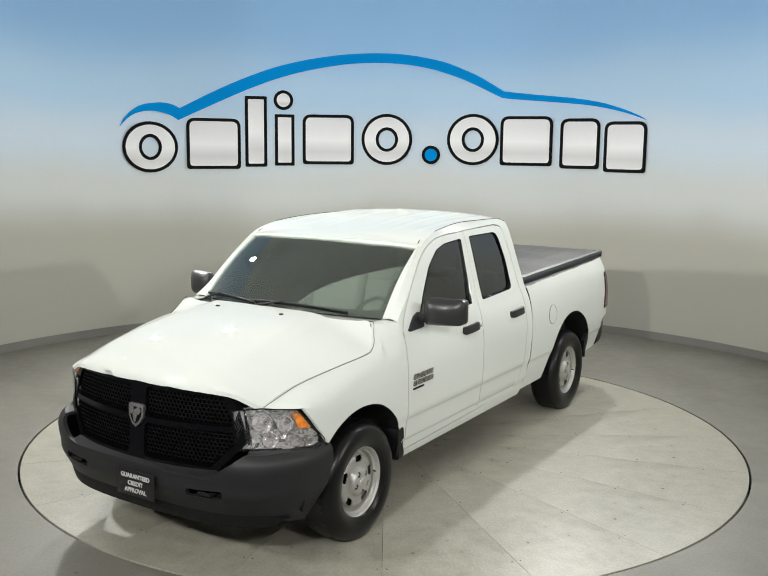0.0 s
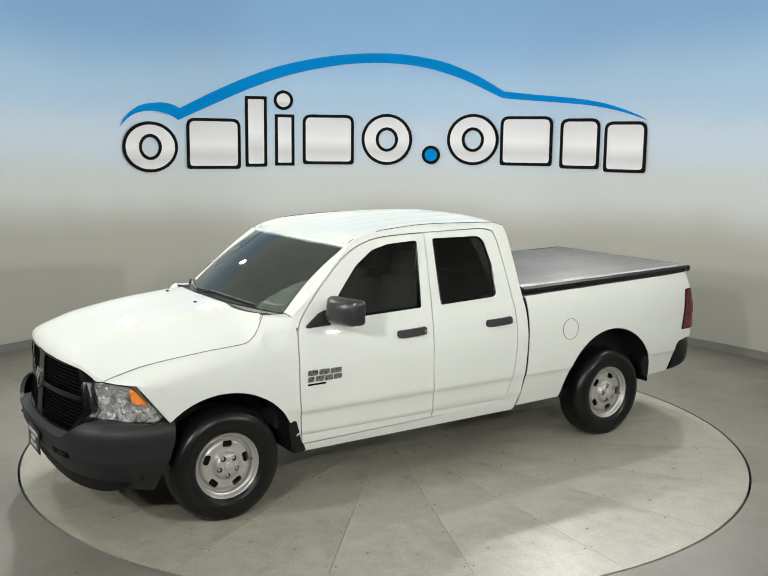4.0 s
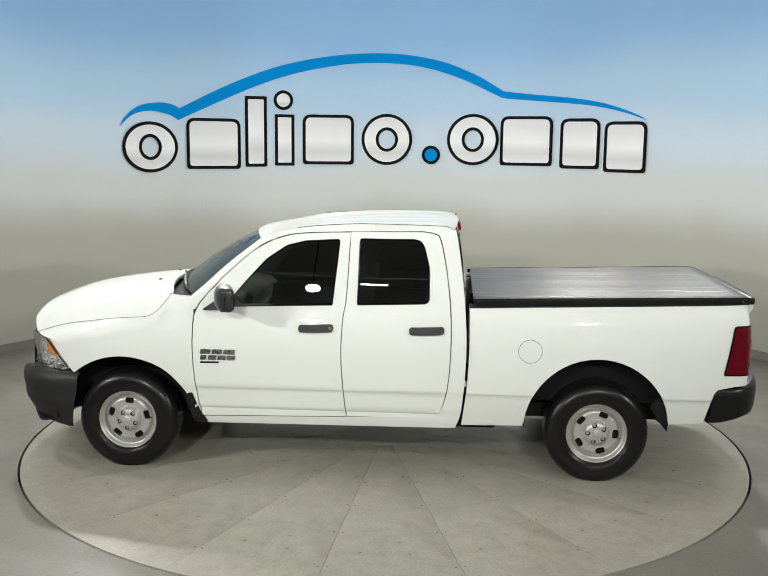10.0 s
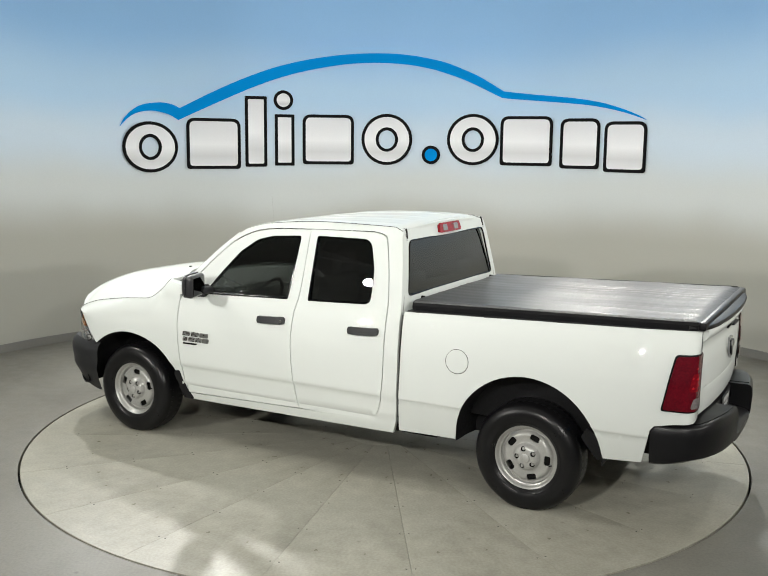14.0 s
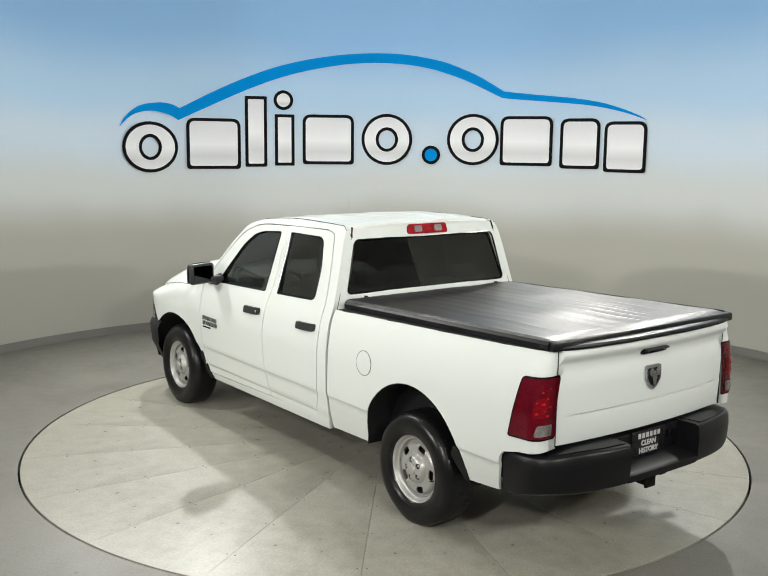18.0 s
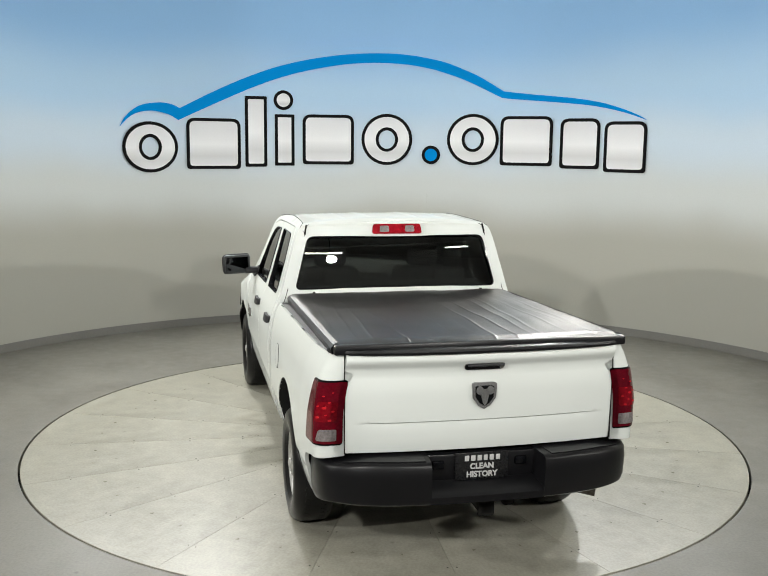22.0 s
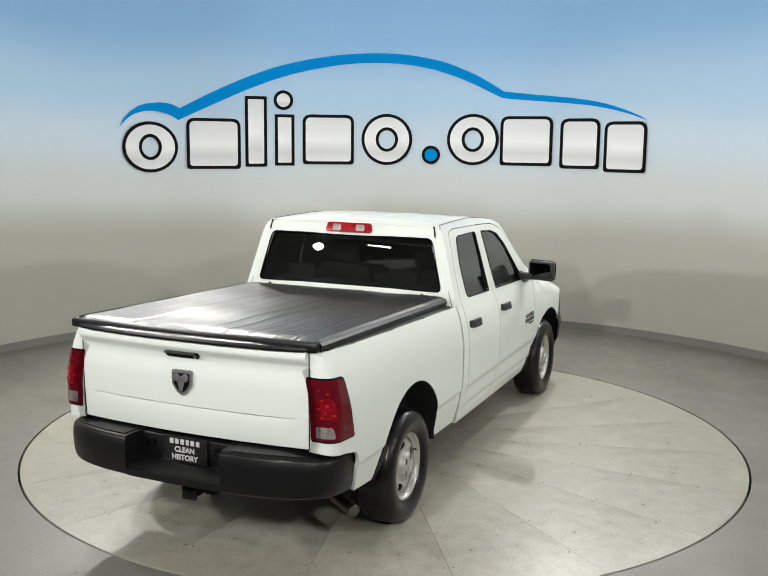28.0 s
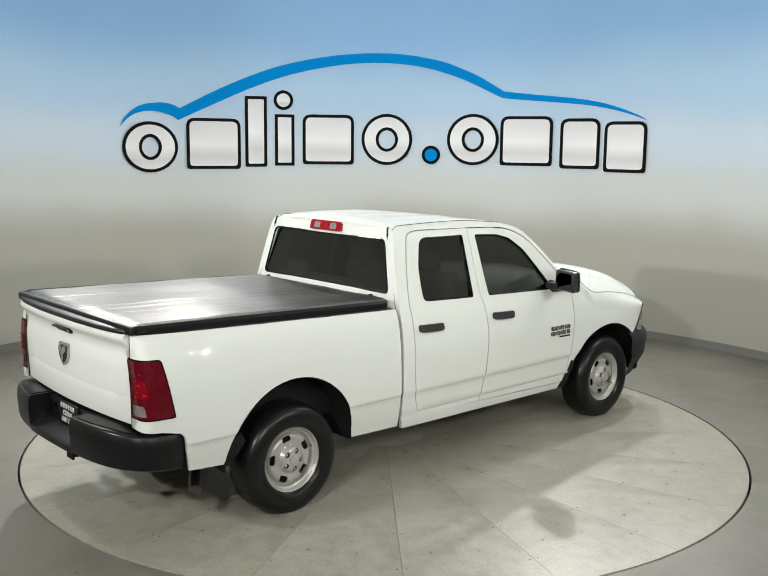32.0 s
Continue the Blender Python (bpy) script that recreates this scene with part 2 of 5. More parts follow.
def thin_pane(name, tint, ior, glare_share):
    """A thin pane: lets light straight through, tinted, and mirrors more of it the flatter one looks along it; its last
    value: share of pale colour mixed in for glare.
    """
    m = bpy.data.materials.new(name)
    m.use_nodes = True
    nt = m.node_tree
    nt.nodes.remove(nt.nodes["Principled BSDF"])
    clear, shine, mix, rim = (nt.nodes.new(k) for k in ("ShaderNodeBsdfTransparent", "ShaderNodeBsdfGlossy", "ShaderNodeMixShader", "ShaderNodeFresnel"))
    clear.inputs["Color"].default_value = (*tint, 1)
    shine.inputs["Roughness"].default_value = 0.01
    rim.inputs["IOR"].default_value = ior
    nt.links.new(rim.outputs[0], mix.inputs[0])
    # pale diffuse veil, stands in for the lit room's glare on the pane
    glare, veil, cloud, share = (nt.nodes.new(k) for k in ("ShaderNodeBsdfDiffuse", "ShaderNodeMixShader", "ShaderNodeTexNoise", "ShaderNodeMapRange"))
    glare.inputs["Color"].default_value = (0.60, 0.70, 0.63, 1)
    cloud.inputs["Scale"].default_value = 2.2
    share.inputs["To Min"].default_value, share.inputs["To Max"].default_value = glare_share * 0.6, glare_share * 1.4
    nt.links.new(cloud.outputs["Fac"], share.inputs["Value"])
    nt.links.new(share.outputs[0], veil.inputs[0])
    nt.links.new(clear.outputs[0], veil.inputs[1])
    nt.links.new(glare.outputs[0], veil.inputs[2])
    nt.links.new(veil.outputs[0], mix.inputs[1])
    nt.links.new(shine.outputs[0], mix.inputs[2])
    nt.links.new(mix.outputs[0], nt.nodes["Material Output"].inputs["Surface"])
    return m


GLASS_WS = thin_pane("windscreen_glass", (0.76, 0.84, 0.77), 1.42, 0.065)
GLASS_SIDE = glass("tinted_privacy_glass", (0.045, 0.049, 0.048), ior=1.62)
GLASS_FRONT = glass("tinted_door_glass", (0.085, 0.095, 0.092), ior=1.62)
LENS = glass("headlamp_lens", (0.96, 0.97, 0.97))


def concrete(name, base, other, rough, vary=0.0):
    """Sealed concrete: cloudy stains, pores and scuffs; vary: tone from piece to piece."""
    m = surface(name, base, other, rough=rough, spread=0.14, large=0.9, small=9.0, fine=0.45)
    nt = m.node_tree
    b = nt.nodes["Principled BSDF"]
    old = b.inputs["Base Color"].links[0].from_socket
    co = nt.nodes.new("ShaderNodeTexCoord")
    grit = nt.nodes.new("ShaderNodeTexNoise")
    grit.inputs["Scale"].default_value, grit.inputs["Detail"].default_value = 55, 6
    nt.links.new(co.outputs["Object"], grit.inputs["Vector"])
    rr = nt.nodes.new("ShaderNodeMapRange")
    rr.inputs["From Min"].default_value, rr.inputs["From Max"].default_value = 0.3, 0.7
    rr.inputs["To Min"].default_value, rr.inputs["To Max"].default_value = 0.86, 1.08
    nt.links.new(grit.outputs["Fac"], rr.inputs["Value"])
    spots = nt.nodes.new("ShaderNodeTexVoronoi")
    spots.inputs["Scale"].default_value = 2.6
    nt.links.new(co.outputs["Object"], spots.inputs["Vector"])
    dot = nt.nodes.new("ShaderNodeMapRange")
    dot.inputs["From Min"].default_value, dot.inputs["From Max"].default_value = 0.015, 0.05
    dot.inputs["To Min"].default_value, dot.inputs["To Max"].default_value = 0.62, 1.0
    nt.links.new(spots.outputs["Distance"], dot.inputs["Value"])
    mul = nt.nodes.new("ShaderNodeMath")
    mul.operation = "MULTIPLY"
    nt.links.new(rr.outputs["Result"], mul.inputs[0])
    nt.links.new(dot.outputs["Result"], mul.inputs[1])
    # trowel swirls and tyre smears
    swirl = nt.nodes.new("ShaderNodeTexNoise")
    swirl.inputs["Scale"].default_value, swirl.inputs["Detail"].default_value, swirl.inputs["Distortion"].default_value = 1.3, 6, 0.9
    nt.links.new(co.outputs["Object"], swirl.inputs["Vector"])
    sw = nt.nodes.new("ShaderNodeMapRange")
    sw.inputs["From Min"].default_value, sw.inputs["From Max"].default_value = 0.36, 0.60
    sw.inputs["To Min"].default_value, sw.inputs["To Max"].default_value = 0.86, 1.03
    nt.links.new(swirl.outputs["Fac"], sw.inputs["Value"])
    mul2 = nt.nodes.new("ShaderNodeMath")
    mul2.operation = "MULTIPLY"
    nt.links.new(mul.outputs[0], mul2.inputs[0])
    nt.links.new(sw.outputs["Result"], mul2.inputs[1])
    last = mul2.outputs[0]
    if vary:
        info = nt.nodes.new("ShaderNodeObjectInfo")
        vr = nt.nodes.new("ShaderNodeMapRange")
        vr.inputs["To Min"].default_value, vr.inputs["To Max"].default_value = 1 - vary, 1 + vary
        nt.links.new(info.outputs["Random"], vr.inputs["Value"])
        m2 = nt.nodes.new("ShaderNodeMath")
        m2.operation = "MULTIPLY"
        nt.links.new(last, m2.inputs[0])
        nt.links.new(vr.outputs["Result"], m2.inputs[1])
        last = m2.outputs[0]
    mix = nt.nodes.new("ShaderNodeVectorMath")
    mix.operation = "SCALE"
    nt.links.new(old, mix.inputs[0])
    nt.links.new(last, mix.inputs["Scale"])
    nt.links.new(mix.outputs[0], b.inputs["Base Color"])
    bp = nt.nodes.new("ShaderNodeBump")
    bp.inputs["Strength"].default_value, bp.inputs["Distance"].default_value = 0.18, 0.002
    nt.links.new(grit.outputs["Fac"], bp.inputs["Height"])
    nt.links.new(bp.outputs["Normal"], b.inputs["Normal"])
    return m


FLOOR = concrete("sealed_floor_concrete", (0.195, 0.19, 0.165), (0.168, 0.160, 0.137), 0.48)
PLATE = concrete("turntable_concrete", (0.425, 0.416, 0.352), (0.290, 0.280, 0.226), 0.37, 0.018)
BASE = surface("grey_rubber_base", (0.22, 0.215, 0.20), (0.19, 0.185, 0.175), rough=0.5, small=50)
HALL = surface("hall_paint", (0.66, 0.66, 0.64), (0.60, 0.60, 0.585), rough=0.8, large=0.6, small=20)
CEILING = surface("white_ceiling_paint", (0.84, 0.84, 0.82), (0.79, 0.79, 0.77), rough=0.85, large=0.7, small=30)
RAIL = surface("white_rail_paint", (0.78, 0.78, 0.76), (0.72, 0.72, 0.70), rough=0.4, small=40)
BOLT = surface("worn_bolt_steel", (0.10, 0.095, 0.085), (0.05, 0.048, 0.044), rough=0.5, metal=0.6, small=90)


def mural(name):
    """Wall paint: warm grey below, fading over pale haze into sky blue above, with faint cloud."""
    m = surface(name, (1, 1, 1), (0.96, 0.96, 0.96), rough=0.6, spread=0.05, large=0.7, small=60)
    nt = m.node_tree
    b = nt.nodes["Principled BSDF"]
    old = b.inputs["Base Color"].links[0].from_socket
    co = nt.nodes.new("ShaderNodeTexCoord")
    sep = nt.nodes.new("ShaderNodeSeparateXYZ")
    nt.links.new(co.outputs["Object"], sep.inputs[0])
    cloud = nt.nodes.new("ShaderNodeTexNoise")
    cloud.inputs["Scale"].default_value, cloud.inputs["Detail"].default_value = 0.45, 2
    nt.links.new(co.outputs["Object"], cloud.inputs["Vector"])
    sh = nt.nodes.new("ShaderNodeMath")
    sh.operation = "MULTIPLY_ADD"
    sh.inputs[1].default_value = 0.6
    nt.links.new(cloud.outputs["Fac"], sh.inputs[0])
    nt.links.new(sep.outputs["Z"], sh.inputs[2])
    rng = nt.nodes.new("ShaderNodeMapRange")
    rng.inputs["From Min"].default_value, rng.inputs["From Max"].default_value = 0.30, 5.30
    nt.links.new(sh.outputs[0], rng.inputs["Value"])
    # the sky is painted on the rear of the curve alone
    reach = nt.nodes.new("ShaderNodeMapRange")
    reach.interpolation_type = "SMOOTHSTEP"
    reach.inputs["From Min"].default_value, reach.inputs["From Max"].default_value = 0.2, 2.3
    nt.links.new(sep.outputs["Y"], reach.inputs["Value"])
    keep = nt.nodes.new("ShaderNodeMath")
    keep.operation = "MULTIPLY"
    nt.links.new(rng.outputs["Result"], keep.inputs[0])
    nt.links.new(reach.outputs["Result"], keep.inputs[1])
    ramp = nt.nodes.new("ShaderNodeValToRGB")
    els = ramp.color_ramp.elements
    stops = [(0.0, WALL_GREY), (0.24, WALL_GREY), (0.37, (0.66, 0.69, 0.685)), (0.50, (0.645, 0.765, 0.89)), (0.62, (0.48, 0.69, 0.92)), (0.80, (0.315, 0.565, 0.90)), (0.94, (0.285, 0.545, 0.88)), (1.0, (0.70, 0.72, 0.70))]
    els[0].position, els[0].color = stops[0][0], (*stops[0][1], 1)
    els[1].position, els[1].color = stops[-1][0], (*stops[-1][1], 1)
    for p, c in stops[1:-1]:
        els.new(p).color = (*c, 1)
    ramp.color_ramp.interpolation = "EASE"
    nt.links.new(keep.outputs[0], ramp.inputs["Fac"])
    mix = nt.nodes.new("ShaderNodeMix")
    mix.data_type, mix.blend_type = "RGBA", "MULTIPLY"
    mix.inputs["Factor"].default_value = 1
    nt.links.new(ramp.outputs["Color"], mix.inputs["A"])
    nt.links.new(old, mix.inputs["B"])
    nt.links.new(mix.outputs["Result"], b.inputs["Base Color"])
    return m


WALL_GREY = (0.44, 0.435, 0.385)
MURAL = mural("sky_mural_wall_paint")
SIGN_BLUE = surface("sign_blue", (0.0, 0.28, 0.73), (0.0, 0.27, 0.71), rough=0.7, small=80, spec=0.05)
SIGN_WHITE = surface("sign_white", (0.93, 0.93, 0.95), (0.89, 0.89, 0.91), rough=0.4, large=1.5, small=80)


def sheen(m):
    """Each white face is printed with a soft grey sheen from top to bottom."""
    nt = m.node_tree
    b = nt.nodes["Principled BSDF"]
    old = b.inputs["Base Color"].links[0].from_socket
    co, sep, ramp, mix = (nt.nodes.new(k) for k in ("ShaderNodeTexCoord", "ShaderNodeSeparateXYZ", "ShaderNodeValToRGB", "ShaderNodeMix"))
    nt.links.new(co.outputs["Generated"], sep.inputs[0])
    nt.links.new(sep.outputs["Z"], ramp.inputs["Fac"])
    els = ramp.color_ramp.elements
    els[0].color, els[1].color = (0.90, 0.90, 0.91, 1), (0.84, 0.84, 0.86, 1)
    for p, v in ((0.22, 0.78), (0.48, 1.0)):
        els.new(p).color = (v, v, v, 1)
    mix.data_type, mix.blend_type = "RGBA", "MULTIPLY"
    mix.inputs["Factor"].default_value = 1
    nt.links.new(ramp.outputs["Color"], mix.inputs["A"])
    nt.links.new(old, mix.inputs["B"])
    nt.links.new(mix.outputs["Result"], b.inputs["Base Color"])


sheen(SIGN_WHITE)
SIGN_EDGE = surface("sign_black_edge", (0.006, 0.006, 0.007), rough=0.7, small=80, spec=0.1)

DISC, GAP, WALL_R, TOP = 2.955, 0.018, 5.33, 5.4


def round_wall(r0, r1, a0, a1, z0, z1, n):
    """A curved wall with thickness."""
    ring = []
    for k in range(n + 1):
        a = radians(a0 + (a1 - a0) * k / n)
        c, s = math.cos(a), math.sin(a)
        ring.append([(r0 * c, r0 * s, z0), (r0 * c, r0 * s, z1), (r1 * c, r1 * s, z1), (r1 * c, r1 * s, z0)])
    V = [p for q in ring for p in q]
    F = []
    for k in range(n):
        for j in range(4):
            F.append((4 * k + j, 4 * k + (j + 1) % 4, 4 * k + 4 + (j + 1) % 4, 4 * k + 4 + j))
    F += [(3, 2, 1, 0), (4 * n, 4 * n + 1, 4 * n + 2, 4 * n + 3)]
    return V, F


def setting():
    # floor with the round pit of the turntable
    n = 144
    V, F = [], []
    for r, z in ((DISC + GAP, -0.09), (DISC + GAP, 0.0), (WALL_R + 0.2, 0.0), (22.0, 0.0)):
        V += [(r * math.cos(2 * math.pi * k / n), r * math.sin(2 * math.pi * k / n), z) for k in range(n)]
    for q in range(3):
        F += [(q * n + k, q * n + (k + 1) % n, (q + 1) * n + (k + 1) % n, (q + 1) * n + k) for k in range(n)]
    F = [tuple(reversed(f)) for f in F]
    floor = part("floor", (V, F), FLOOR)
    tagged(floor, "smooth sealed beige-grey concrete floor", "floor", kind="structure")
    pit = part("pit_floor", ([((DISC + 0.1) * math.cos(2 * math.pi * k / 72), (DISC + 0.1) * math.sin(2 * math.pi * k / 72), -0.09) for k in range(72)], [tuple(range(72))]), DARK)
    tagged(pit, "dark bottom of the round turntable pit", "floor", kind="structure")
    wall = part("wall_round", round_wall(WALL_R, WALL_R + 0.14, -20, 200, 0, TOP, 168), MURAL)
    tagged(wall, "curved studio wall painted warm grey fading to sky blue", "wall", kind="structure")
    base = part("baseboard", round_wall(WALL_R - 0.012, WALL_R - 0.001, -20, 200, 0.0, 0.10, 168), BASE)
    tagged(base, "grey rubber baseboard along the curved wall", "baseboard", kind="structure")
    ceil = part("ceiling", box(0, -3, TOP + 0.1, 20, 20, 0.2, 0), CEILING)
    tagged(ceil, "plain white studio ceiling", "ceiling", kind="structure")
    for name, b in (("wall_south", box(0, -12.9, TOP / 2, 20, 0.2, TOP, 0)), ("wall_east", box(9.9, -3, TOP / 2, 0.2, 19.6, TOP, 0)),
                    ("wall_west", box(-9.9, -3, TOP / 2, 0.2, 19.6, TOP, 0)), ("wall_north", box(0, 6.9, TOP / 2, 19.6, 0.2, TOP, 0))):
        tagged(part(name, b, HALL), "plain grey hall wall", "wall", kind="structure")


def sector(r0, r1, a0, a1, gap, z0, z1, n=10):
    """A wedge of a ring, its straight sides set back by half the joint."""
    top = []
    for r, order in ((r0, range(n + 1)), (r1, range(n, -1, -1))):
        for k in order:
            cut = gap / 2 / r
            a = a0 + cut + (a1 - a0 - 2 * cut) * k / n
            top.append((r * math.cos(a), r * math.sin(a)))
    m = len(top)
    top = top[::-1]
    ch = 0.002
    V = [(x, y, z0) for x, y in top] + [(x, y, z1 - ch) for x, y in top]
    cx, cy = sum(p[0] for p in top) / m, sum(p[1] for p in top) / m
    for x, y in top:
        d = math.hypot(x - cx, y - cy)
        V.append((x - (x - cx) / d * ch, y - (y - cy) / d * ch, z1))
    F = [tuple(range(2 * m, 3 * m))[::-1]]
    for q in (0, 1):
        F += [(q * m + k, (q + 1) * m + k, (q + 1) * m + (k + 1) % m, q * m + (k + 1) % m) for k in range(m)]
    return V, F


def turntable():
    top = new("turntable")
    tagged(top, "round turning floor of concrete wedges with bolted joints", "turntable")
    hub = part("hub_plate", lathe([(0.0, -0.001), (0.3505, 0.0), (0.3515, -0.002), (0.3515, -0.06)], 40), PLATE, top)
    hub.rotation_euler = (radians(90), 0, 0)
    me = mesh_of("plate", sector(0.353, DISC, 0, radians(18), 0.0018, -0.06, 0.0), PLATE, 30)
    bolt = mesh_of("bolt", lathe([(0.0, 0.0012), (0.004, 0.0010), (0.006, 0.0003), (0.006, -0.002)], 10), BOLT)
    for k in range(20):
        a = radians(18 * k - 3.9)
        p = new("plate", me)
        p.parent, p.rotation_euler = top, (0, 0, a)
        for r in (1.22, 1.66, 2.12, 2.62):
            for s in (-1, 1):
                q = new("bolt", bolt)
                q.parent = top
                q.location = (r * math.cos(a + s * 0.028 / r), r * math.sin(a + s * 0.028 / r), 0.0)
                q.rotation_euler = (radians(90), 0, 0)
    return top


def on_wall(u, v, d):
    a = u / WALL_R
    return ((WALL_R - d) * math.sin(a), (WALL_R - d) * math.cos(a), v)


def wall_sign():
    sign = new("wall_sign")
    sign.location = on_wall(0, 2.1, 0)
    tagged(sign, "blue car-shaped swoosh over black-edged white shapes on the wall", "sign")

    def piece(name, outline, d0, d1, mat, holes=()):
        sheet = panel(outline, lambda u, v: on_wall(u, v, d1), (0, -1, 0), 0.09, holes, thick=d1 - d0)
        part(name, moved(sheet, Matrix.Translation(-sign.location)), mat, sign)

    wing_top = [(-3.69, 2.655), (-3.62, 2.765), (-3.52, 2.860), (-3.37, 2.938), (-3.14, 2.971), (-2.98, 2.952), (-2.875, 2.905)]
    back_top = [(-2.875, 2.905), (-2.376, 3.150), (-1.98, 3.325), (-1.572, 3.476), (-1.12, 3.592), (-0.632, 3.67), (-0.15, 3.698), (0.28, 3.678), (0.716, 3.598), (1.00, 3.500), (1.258, 3.386), (1.599, 3.189)]
    tail_top = [(1.599, 3.189), (2.069, 3.140), (2.45, 3.105), (2.734, 3.068), (2.98, 3.020), (3.197, 2.955), (3.40, 2.880), (3.55, 2.805)]
    tail_low = [(3.55, 2.805), (3.38, 2.862), (3.199, 2.915), (2.95, 2.968), (2.67, 3.010), (2.072, 3.062), (1.72, 3.088), (1.575, 3.104)]
    back_low = [(1.575, 3.104), (1.126, 3.315), (0.86, 3.415), (0.583, 3.495), (0.28, 3.548), (-0.025, 3.568), (-0.33, 3.565), (-0.632, 3.539), (-1.05, 3.465), (-1.439, 3.363), (-1.78, 3.243), (-2.111, 3.105), (-2.647, 2.865), (-2.895, 2.752)]
    wing_low = [(-2.895, 2.752), (-3.03, 2.822), (-3.24, 2.862), (-3.43, 2.838), (-3.57, 2.768), (-3.69, 2.655)]
    rim = []
    for run in (wing_top, back_top, tail_top, tail_low, back_low, wing_low):
        rim += curve(run, 5)[:-1]
    piece("swoosh", rim, 0.0, 0.02, SIGN_BLUE)
    E = 0.042

    def disc(u, v, rx, ry, face, h=0.0):
        piece("edge", ellipse(u, v, rx, ry, n=36), 0.0, 0.02, SIGN_EDGE, [ellipse(u, v, h, h * 1.1, n=24)] if h else [])
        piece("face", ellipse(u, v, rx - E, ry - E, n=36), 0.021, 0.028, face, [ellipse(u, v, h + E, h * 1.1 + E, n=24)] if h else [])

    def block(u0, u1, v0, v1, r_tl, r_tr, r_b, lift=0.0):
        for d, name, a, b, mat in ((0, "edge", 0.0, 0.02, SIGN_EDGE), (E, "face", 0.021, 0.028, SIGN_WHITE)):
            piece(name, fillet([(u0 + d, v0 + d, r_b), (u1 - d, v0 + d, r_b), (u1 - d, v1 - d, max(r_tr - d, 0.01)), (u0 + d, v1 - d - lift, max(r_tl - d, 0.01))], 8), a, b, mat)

    disc(-3.285, 2.40, 0.375, 0.328, SIGN_WHITE, 0.115)
    block(-2.79, -2.05, 2.115, 2.785, 0.12, 0.12, 0.05)
    block(-1.985, -1.685, 2.145, 3.09, 0.02, 0.02, 0.02)
    block(-1.575, -1.305, 2.16, 2.855, 0.01, 0.01, 0.01)
    disc(-1.455, 3.045, 0.135, 0.132, SIGN_WHITE)
    block(-1.19, -0.475, 2.18, 2.86, 0.12, 0.12, 0.05)
    disc(-0.015, 2.53, 0.355, 0.352, SIGN_WHITE, 0.115)
    disc(0.604, 2.325, 0.128, 0.128, SIGN_BLUE)
    disc(1.185, 2.54, 0.36, 0.35, SIGN_WHITE, 0.115)
    block(1.565, 2.285, 2.195, 2.86, 0.12, 0.12, 0.05)
    block(2.39, 2.93, 2.17, 2.83, 0.12, 0.12, 0.05)
    block(2.99, 3.56, 2.135, 2.79, 0.12, 0.12, 0.05)


